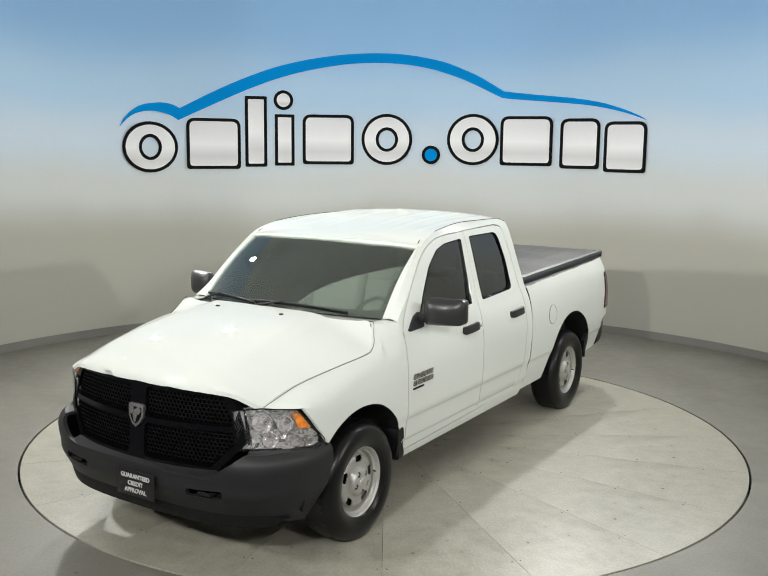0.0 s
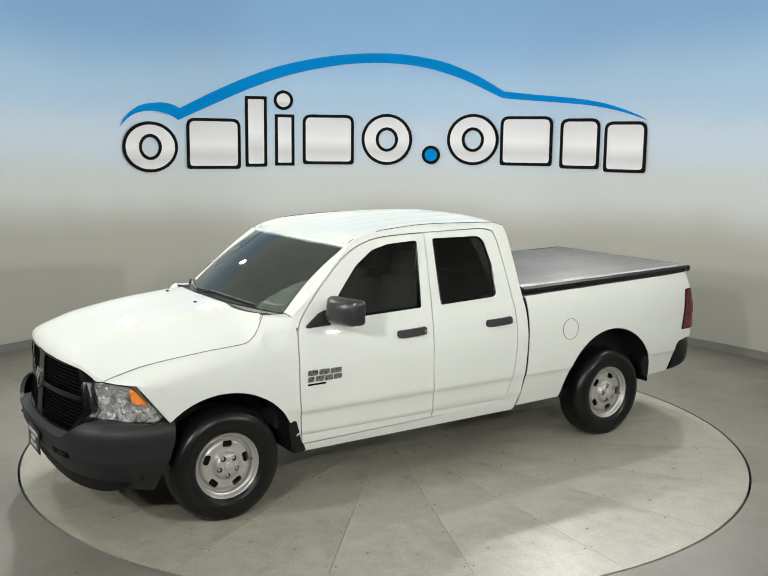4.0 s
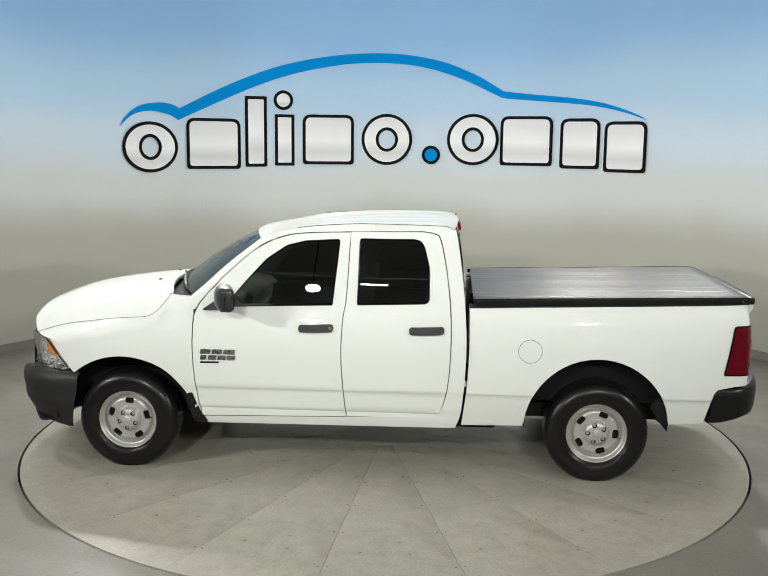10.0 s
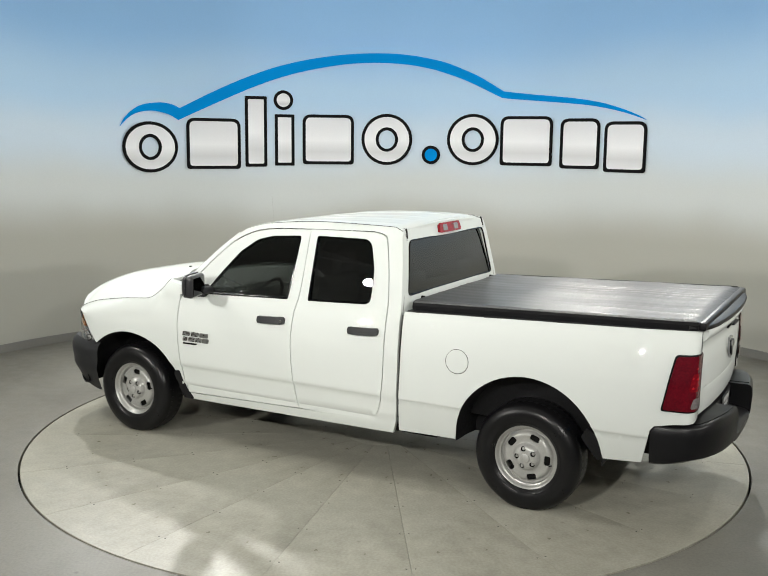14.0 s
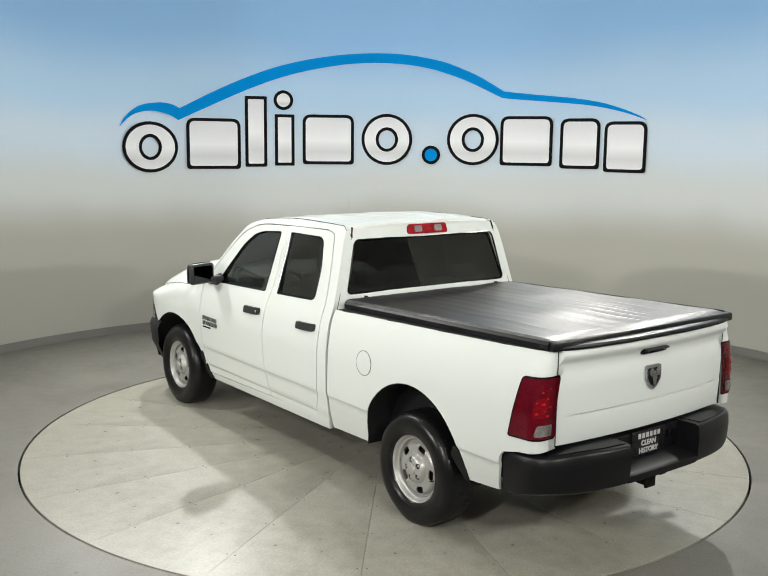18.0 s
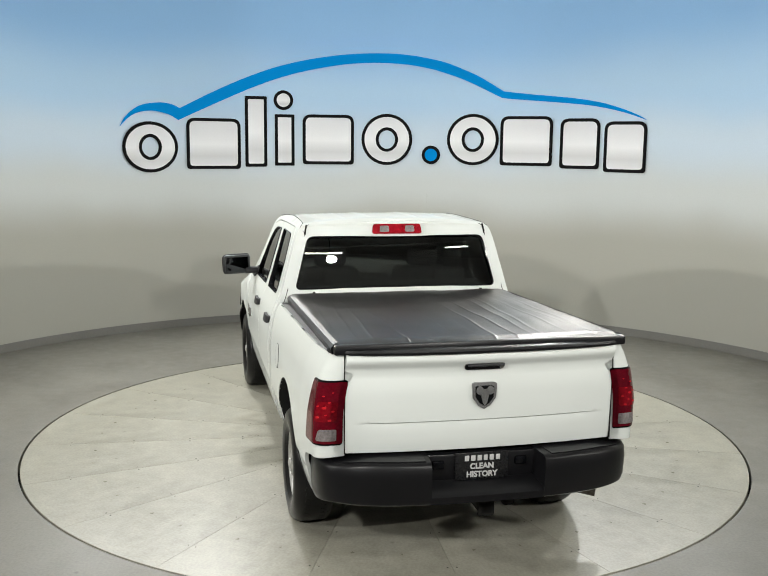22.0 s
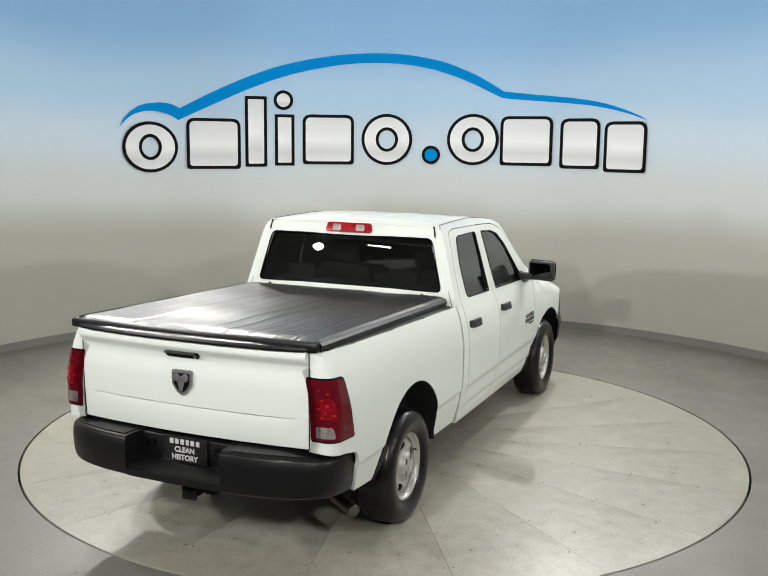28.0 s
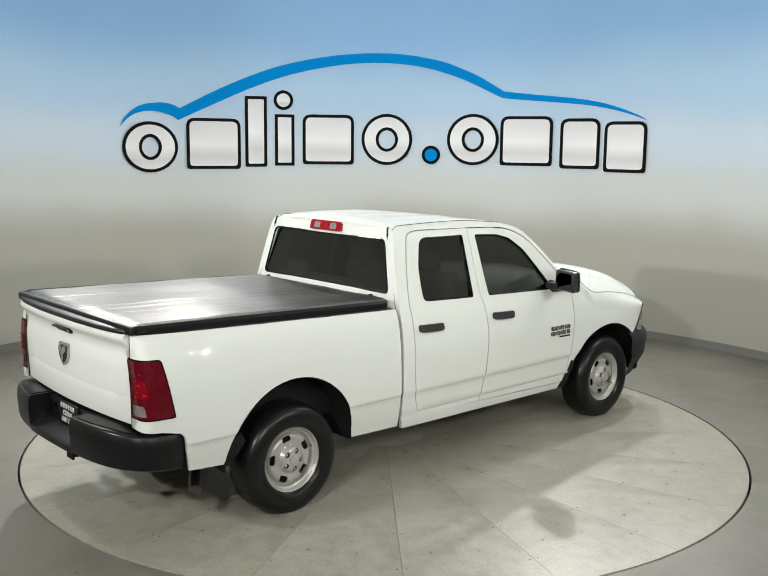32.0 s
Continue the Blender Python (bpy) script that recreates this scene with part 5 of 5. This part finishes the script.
    for y0, y1 in ((-0.105, -0.075), (-0.068, -0.038), (-0.03, 0.0), (0.008, 0.034), (0.042, 0.072), (0.08, 0.108)):
        part("plate_bar", box(2.788, (y0 + y1) / 2 - 0.01, 0.733, 0.003, y1 - y0 - 0.004, 0.032, 0.001), PAPER, rb)
    part("tow_hitch", join(box(2.67, 0.02, 0.435, 0.26, 0.075, 0.075, 0.008), box(2.79, 0.02, 0.435, 0.02, 0.10, 0.10, 0.01), box(2.64, 0.02, 0.47, 0.10, 0.20, 0.05, 0.01)), DARK, T, "black square receiver hitch")
    part("hitch_bar", tube([(2.62, -0.55, 0.49), (2.62, 0.55, 0.49)], 0.035, 12), DARK, T)
    part("wiring_socket", box(2.76, 0.16, 0.465, 0.06, 0.07, 0.06, 0.012), DARK, T)
    part("exhaust_pipe", tube([(1.2, 0.45, 0.48), (1.9, 0.48, 0.50), (2.06, 0.52, 0.46), (2.17, 0.60, 0.37), (2.27, 0.73, 0.335), (2.372, 0.90, 0.312)], 0.040, 16), surface("dull_exhaust_steel", (0.20, 0.185, 0.165), (0.10, 0.09, 0.08), rough=0.45, metal=1.0, small=30), T, "dull steel exhaust pipe")

    # --- bed cover ---
    rail_z = pchip((0.70, 1.293), (2.78, 1.350))
    for k, s in ((0, -1), (1, 1)):
        line = np.linspace(0.69, 2.65, 24)
        z_at = lambda x: 1.284 + 0.060 * (x - 0.688) / 2.012
        rows = [[(x, s * (BED_W(z_at(x)) * (TAIL(x) if x > 2 else 1) - 0.007), z_at(x) - 0.001) for x in line], [(x, s * 0.868, z_at(x) + 0.004) for x in line], [(x, s * 0.76, z_at(x) + 0.004) for x in line]]
        part("bed_rail_cap", slab(strip(*rows), (0, 0, -0.012)), TRIM, beds[k])
    for s in (-1, 1):
        rows = [[(x, s * 0.862, rail_z(x)), (x, s * 0.866, rail_z(x) + 0.034), (x, s * 0.850, rail_z(x) + 0.054), (x, s * 0.79, rail_z(x) + 0.052), (x, s * 0.79, rail_z(x)), (x, s * 0.862, rail_z(x))] for x in np.linspace(0.72, 2.715, 16)]
        V, F = strip(*rows)
        F += [tuple(range(5)), tuple(15 * 6 + i for i in range(5))]
        part("cover_rail", (V, F), STEP, T)
    part("cover_rear_rail", box(2.735, 0, 1.374, 0.05, 1.71, 0.056, 0.014), STEP, T)

    rng = random.Random(7)
    folds = [(-0.80 + 1.6 * (k + rng.uniform(0.15, 0.85)) / 15, rng.uniform(-0.05, 0.05), rng.uniform(0.4, 1.0), rng.uniform(0, 6.3), rng.uniform(0.006, 0.012)) for k in range(15)]

    def cover_z(x, y):
        edge = max(0.0, (abs(y) - 0.80) / 0.055)
        loose = 0.25 + 0.75 * ease(1.0, 2.3, x + 0.3 * math.sin(y * 4.1))
        wave = 0.0028 * math.sin(y * 11.0 + 1.1 * math.sin(x * 0.8)) * (0.5 + 0.5 * math.sin((x - 0.7) * 1.5 + y * 2.6)) + 0.0006 * math.sin(y * 47 + x * 1.7)
        for y0, drift, high, phase, wide in folds:
            d = (y - y0 - drift * (x - 1.7) - 0.012 * math.sin(x * 1.9 + phase)) / wide
            if abs(d) < 4:
                wave += 0.0030 * high * loose * (0.55 + 0.45 * math.sin(x * 1.4 + phase)) * math.exp(-d * d)
        bow = 0.0028 * math.cos((x - 0.72) / 2.05 * 6 * math.pi)
        return rail_z(x) + 0.062 + (wave + bow) * (1 - min(1, edge)) - 0.012 * edge ** 2 - 0.02 * ease(2.65, 2.75, x)
    rows = []
    for k in range(49):
        q = k / 48
        row = []
        for i in range(275):
            y = -0.852 + 1.704 * i / 274
            x = 0.715 + (2.752 - 0.022 * (y / 0.852) ** 2 - 0.03 * max(0.0, (abs(y) - 0.80) / 0.052) ** 3 - 0.715) * q
            row.append((x, y, cover_z(x, y)))
        rows.append(row)
    part("bed_cover", slab(strip(*rows), (0, 0, -0.010)), VINYL, T, "wrinkled black vinyl roll-up bed cover", 60)
    for s in (-1, 1):
        part("cover_side_strip", slab(strip([(x, s * 0.853, rail_z(x) + 0.0515) for x in np.linspace(0.73, 2.70, 20)], [(x, s * 0.826, rail_z(x) + 0.0610) for x in np.linspace(0.73, 2.70, 20)]) if s > 0 else
                                      strip([(x, -0.826, rail_z(x) + 0.0610) for x in np.linspace(0.73, 2.70, 20)], [(x, -0.853, rail_z(x) + 0.0515) for x in np.linspace(0.73, 2.70, 20)]), (0, 0, 0.002)), KNURL, T, "knurled grey edge strip")
    part("cover_tag", box(2.755, 0.03, 1.382, 0.004, 0.11, 0.016, 0.001), SATIN, T)
    for y in (-0.66, 0.66):
        part("cover_clip", box(0.705, y, 1.352, 0.03, 0.02, 0.03, 0.005), GLOSS, T)
    part("cargo_box", box(1.70, 0, 0.92, 1.92, 1.50, 0.74, 0.02), WELL, T)

    # --- mirrors ---
    for k, s in ((0, -1), (1, 1)):
        d = doors["front_door"][k]
        head = panel(fillet([(0.985, 1.270, 0.03), (1.250, 1.280, 0.04), (1.260, 1.458, 0.05), (1.00, 1.465, 0.04)]), lambda y, z: (-1.063 - 0.075 * math.sqrt(max(0.0, 1 - (abs((y - 1.122) / 0.14)) ** 2.6)) * math.sqrt(max(0.0, 1 - (abs((z - 1.367) / 0.098)) ** 2.6)) - 0.02, y, z), (-1, 0, 0), 0.018, thick=0.02)
        back = box(-1.063, 1.122, 1.367, 0.085, 0.255, 0.176, 0.03, 4)
        g = join(head, back)
        arm = join(box(-1.105, 0.985, 1.298, 0.11, 0.13, 0.055, 0.02, 3), panel(fillet([(-1.325, 1.230, 0.01), (-1.12, 1.236, 0.02), (-1.06, 1.300, 0.03), (-1.13, 1.340, 0.04), (-1.195, 1.318, 0.02)]), lambda x, z: (x, flank(x, z) + 0.014, z), (0, 1, 0), 0.03, thick=0.018))
        glassy = moved(box(0, 0, 0, 0.006, 0.205, 0.14, 0.002), pose(-1.019, 1.122, 1.367))
        sweep = lambda q: ([(v[0] - 0.045 + 0.30 * (v[1] - 1.04), v[1], v[2] - 0.012) for v in q[0]], q[1])
        g, glassy = sweep(g), sweep(glassy)
        if s < 0:
            g, arm, glassy = mirror(g), mirror(arm), mirror(glassy)
        part("mirror_housing", g, SHELL, d, "black plastic side mirror")
        part("mirror_arm", arm, TRIM, d)
        part("mirror_glass", glassy, MIRROR, d)
    part("antenna_base", tube([(-1.715, 0.905, 1.125), (-1.705, 0.903, 1.165), (-1.712, 0.90, 1.18)], [0.013, 0.009, 0.003], 8), TRIM, fenders[1], "black antenna base")
    part("antenna", tube([(-1.712, 0.90, 1.17), (-1.765, 0.885, 1.97)], [0.0010, 0.0007], 8), STEEL, fenders[1], "thin steel whip antenna")

    # --- wheels ---
    DEPTH = pchip((0.0, 0.050), (0.05, 0.050), (0.070, 0.046), (0.085, 0.036), (0.098, 0.010), (0.115, 0.008), (0.150, 0.012), (0.168, 0.004), (0.178, -0.022), (0.190, -0.024), (0.196, 0.002), (0.206, 0.006), (0.212, 0.020), (0.224, 0.036), (0.231, 0.038))

    def rim_depth(r):
        return DEPTH(r)

    def disc_place(u, v):
        return (u, -rim_depth(math.hypot(u, v)), v)
    slots = []
    for k in range(5):
        a = radians(90 + 72 * k)
        c, s = math.cos(a), math.sin(a)
        loc = fillet([(-0.036, -0.021, 0.017), (0.036, -0.021, 0.017), (0.033, 0.022, 0.017), (-0.033, 0.022, 0.017)], 4)
        slots.append([((0.143 + v) * c - u * s, (0.143 + v) * s + u * c) for u, v in loc])
    pockets = [ellipse(0.064 * math.cos(radians(126 + 72 * k)), 0.064 * math.sin(radians(126 + 72 * k)), 0.0185, 0.0185, n=16) for k in range(5)]
    disc = panel(ellipse(0, 0, 0.231, 0.231, n=72), disc_place, (0, -1, 0), 0.011, slots + pockets, 0.008, [ellipse(0, 0, r, r, n=64) + [(r, 0.0)] for r in (0.085, 0.098, 0.172, 0.178, 0.190, 0.196, 0.207, 0.213)])
    barrel = lathe([(0.231, -0.038), (0.233, -0.034), (0.226, 0.0), (0.212, 0.02), (0.212, 0.20)], 56)
    rim_geo = join(disc, ([(v[0], v[1], v[2]) for v in barrel[0]], barrel[1]))
    tread = [(0.224, -0.036), (0.232, -0.046), (0.262, -0.062), (0.305, -0.068), (0.342, -0.058), (0.362, -0.040), (0.374, -0.022), (0.381, 0.0), (0.384, 0.07), (0.381, 0.14), (0.372, 0.168), (0.345, 0.192), (0.285, 0.20), (0.22, 0.175)]
    lugs = []
    for row, (y, h) in enumerate(((0.022, 0.038), (0.070, 0.040), (0.118, 0.038))):
        for k in range(52):
            a = 2 * math.pi * (k + 0.5 * (row % 2)) / 52
            b = box(0, 0, 0, 0.028, h, 0.008, 0)
            lugs.append(moved(b, Matrix.Rotation(-a, 4, "Y") @ Matrix.Translation((0, y, 0.3792)) @ pose(0, 0, 0, 0, 0, 18 if row % 2 else -18)))

    def loaded(geo):
        """The tyre stands flat on the floor and bulges a little there."""
        V = []
        for x, y, z in geo[0]:
            if z < -0.32:
                y -= 0.010 * ease(0.32, 0.37, -z) * (1 if y < 0.07 else -1)
            V.append((x, y, max(z, -0.3655)))
        return V, geo[1]
    tyre_geo = loaded(lathe(tread, 96))
    lugs = [loaded(join(*lugs))]
    ribs = lathe([(0.244, -0.0535), (0.250, -0.0590), (0.256, -0.0600)], 72)
    cap_geo = lathe([(0.0, -0.062), (0.022, -0.061), (0.032, -0.056), (0.036, -0.046)], 30)
    nut_geo = lathe([(0.0, -0.0535), (0.009, -0.0535), (0.0115, -0.050), (0.012, -0.02)], 6)
    drum_geo = lathe([(0.0, 0.03), (0.165, 0.03), (0.175, 0.05), (0.175, 0.12)], 40)
    valve_geo = tube([(0.178, -0.01, 0.03), (0.168, -0.035, 0.028)], 0.004, 6)
    wheel_me = [mesh_of("wheel", rim_geo, STEEL), mesh_of("tyre", tyre_geo, RUBBER), mesh_of("tyre_tread", join(*lugs), RUBBER, 0), mesh_of("hub_cap", cap_geo, STEEL), mesh_of("lug_nut", nut_geo, STEEL, 20),
                mesh_of("brake_drum", drum_geo, DARK), mesh_of("valve", valve_geo, DARK), mesh_of("sidewall_rib", ribs, RUBBER)]
    for x, w, turns in ((-1.907, 0.934, (4, 40)), (1.648, 0.912, (21, -12))):
        for s, spin in ((-1, turns[0]), (1, turns[1])):
            w0 = new("wheel", wheel_me[0])
            w0.parent = T
            w0.matrix_local = Matrix.Translation((x, s * w, 0.3665)) @ pose(0, 0, 0, 0, 0, 0 if s < 0 else 180) @ Matrix.Rotation(radians(spin), 4, "Y")
            tagged(w0, "silver steel wheel with five slots and a black tyre")
            for me in wheel_me[1:]:
                if me.name.startswith("lug_nut"):
                    for k in range(5):
                        a = radians(126 + 72 * k)
                        q = new("lug_nut", me)
                        q.parent = w0
                        q.location = (0.064 * math.cos(a), 0.012, 0.064 * math.sin(a))
                else:
                    q = new(me.name.split(".")[0], me)
                    q.parent = w0
                    if me.name.startswith("tyre"):
                        q.matrix_local = Matrix.Rotation(radians(-spin), 4, "Y")

    # --- wheel wells, flaps, underbody ---
    for cx, cz, rx, rz in ((-1.93, 0.36, 0.545, 0.51), (1.64, 0.40, 0.53, 0.54)):
        for s in (-1, 1):
            rows = []
            for k in range(25):
                a = radians(181 - 182 * k / 24)
                dx, dz = math.cos(a), math.sin(a)
                rows.append([(cx + rx * dx, s * (flank(cx + rx * dx, cz + rz * dz) - 0.004 if cx < 0 else BED_W(max(0.38, cz + rz * dz)) - 0.004), cz + rz * dz), (cx + (rx - 0.004) * dx, s * 0.93, cz + (rz - 0.004) * dz),
                             (cx + (rx - 0.01) * dx, s * 0.72, cz + (rz - 0.01) * dz), (cx + (rx - 0.03) * dx, s * 0.60, cz + (rz - 0.03) * dz)])
            rows = [list(r) for r in rows]
            part("wheel_well", slab(strip(*rows), (0, 0, 0.006)), WELL, T)
            part("well_inner", panel(ellipse(cx, cz, rx, rz, 181, -1, 24), lambda x, z, s=s: (x, s * 0.62, z), (0, s, 0), 0.15, thick=0.01), WELL, T)
    for s in (-1, 1):
        g = panel(fillet([(-1.40, 0.60, 0.02), (-1.345, 0.44, 0.02), (-1.285, 0.345, 0.02), (-1.40, 0.345, 0.02), (-1.46, 0.58, 0.03)]), lambda x, z: (x, flank(x, z) + 0.004, z), (0, 1, 0), 0.04, thick=0.22)
        h = panel(fillet([(2.075, 0.66, 0.02), (2.13, 0.60, 0.02), (2.175, 0.435, 0.015), (2.13, 0.43, 0.015), (2.03, 0.58, 0.03)]), lambda x, z: (x, BED_W(z) + 0.003, z), (0, 1, 0), 0.04, thick=0.04)
        for q in (g, h):
            part("mud_flap", q if s > 0 else mirror(q), WELL, T, "black plastic splash guard")
        part("frame_rail", join(box(-0.1, s * 0.46, 0.46, 5.2, 0.08, 0.15, 0.01)), DARK, T)
    part("fuel_tank", box(0.35, -0.60, 0.42, 1.15, 0.36, 0.20, 0.05, 3), DARK, T)
    part("gearbox", box(-0.9, 0, 0.42, 1.3, 0.36, 0.26, 0.08, 3), DARK, T)
    part("propshaft", tube([(-0.3, 0, 0.42), (1.6, 0, 0.38)], 0.045, 12), DARK, T)
    part("rear_axle", join(tube([(1.65, -0.72, 0.368), (1.65, 0.72, 0.368)], 0.045, 12), moved(lathe([(0.0, -0.15), (0.10, -0.12), (0.16, 0.0), (0.10, 0.12), (0.0, 0.15)], 20), pose(1.65, 0, 0.37, 0, 0, 90))), DARK, T)
    part("front_axle", tube([(-1.925, -0.72, 0.368), (-1.925, 0.72, 0.368)], 0.04, 12), DARK, T)
    part("crossmember", box(-0.55, 0, 0.40, 0.12, 0.95, 0.08, 0.01), DARK, T)
    part("cab_floor", box(-0.40, 0, 0.50, 1.95, 1.66, 0.06, 0.01), DARK, T)
    part("firewall", box(-1.46, 0, 0.90, 0.05, 1.6, 0.80, 0.02), DARK, T)

    # --- cabin ---
    dash = part("dashboard", join(box(-1.28, 0, 1.16, 0.36, 1.56, 0.16, 0.06, 4), box(-1.20, 0, 1.00, 0.22, 1.50, 0.22, 0.05, 3)), DASH, T, "grey plastic dashboard")
    ys = np.linspace(-0.77, 0.77, 17)
    pad = strip([(-1.640 + 0.278 * (y / 0.80) ** 2, y, 1.335 - 0.040 * (y / 0.80) ** 2) for y in ys], [(-1.36 + 0.10 * (y / 0.80) ** 2, y, 1.290) for y in ys], [(-1.12, y, 1.255) for y in ys], [(-1.075, y, 1.215) for y in ys])
    part("dash_pad", slab(pad, (0, 0, -0.02)), DASH, dash, "grey padded dashboard top")
    part("instrument_hood", box(-1.18, -0.40, 1.245, 0.20, 0.40, 0.06, 0.028, 3), DASH, dash)
    ringp = [(0.0, 0.185 * math.cos(2 * math.pi * k / 36), 0.185 * math.sin(2 * math.pi * k / 36)) for k in range(37)]
    m = Matrix.Translation((-0.90, -0.40, 1.17)) @ pose(0, 0, 0, 0, 25, 0)
    part("steering_wheel", join(moved(tube(ringp, 0.016, 8), m), moved(box(0.02, 0, 0, 0.05, 0.30, 0.06, 0.02), m), moved(box(0.02, 0, -0.06, 0.05, 0.06, 0.16, 0.02), m)), TRIM, T)
    for y in (-0.40, 0.40):
        seat = part("front_seat", box(-0.52, y, 0.83, 0.52, 0.52, 0.16, 0.06, 4), CLOTH, T, "grey cloth front seat")
        part("backrest", moved(box(0, 0, 0.30, 0.14, 0.50, 0.60, 0.06, 4), pose(-0.28, y, 0.85, 0, 12, 0)), CLOTH, seat)
        part("headrest", moved(box(0, 0, 0.70, 0.10, 0.27, 0.18, 0.045, 4), pose(-0.28, y, 0.85, 0, 12, 0)), CLOTH, seat)
    part("centre_seat", join(box(-0.52, 0, 0.83, 0.5, 0.26, 0.14, 0.05, 3), moved(box(0, 0, 0.28, 0.12, 0.26, 0.52, 0.05, 3), pose(-0.28, 0, 0.85, 0, 12, 0))), CLOTH, T)
    bench = part("rear_bench", box(0.22, 0, 0.84, 0.44, 1.45, 0.14, 0.05, 3), CLOTH, T, "grey cloth rear bench")
    part("bench_back", moved(box(0, 0, 0.28, 0.10, 1.45, 0.52, 0.045, 3), pose(0.45, 0, 0.88, 0, 8, 0)), CLOTH, bench)
    for y in (-0.45, 0.45):
        part("headrest", box(0.53, y, 1.45, 0.08, 0.25, 0.13, 0.035, 3), CLOTH, bench)
    part("inside_mirror", box(-1.02, 0, 1.66, 0.03, 0.24, 0.065, 0.014, 3), TRIM, T)
    return T


truck = add_truck()


def motions():
    """The turntable and the truck on it turn together round the middle of the floor."""
    turn = [(0, 57.417), (2, 45.178), (4, 32.818), (6, 20.417), (8, 8.029), (10, -4.314), (12, -16.599), (14, -28.826), (16, -41.006),
            (18, -53.154), (20, -65.287), (22, -77.422), (24, -89.568), (26, -101.722), (28, -113.87), (30, -125.977), (32, -137.986)]
    seat = pose(0, -0.0607, 0, 0, 0, 0.325)
    walk(table, [(t, pose(0, 0, 0, 0, 0, a + 0.325)) for t, a in turn])
    walk(truck, [(t, pose(0, 0, 0, 0, 0, a) @ seat) for t, a in turn])


motions()
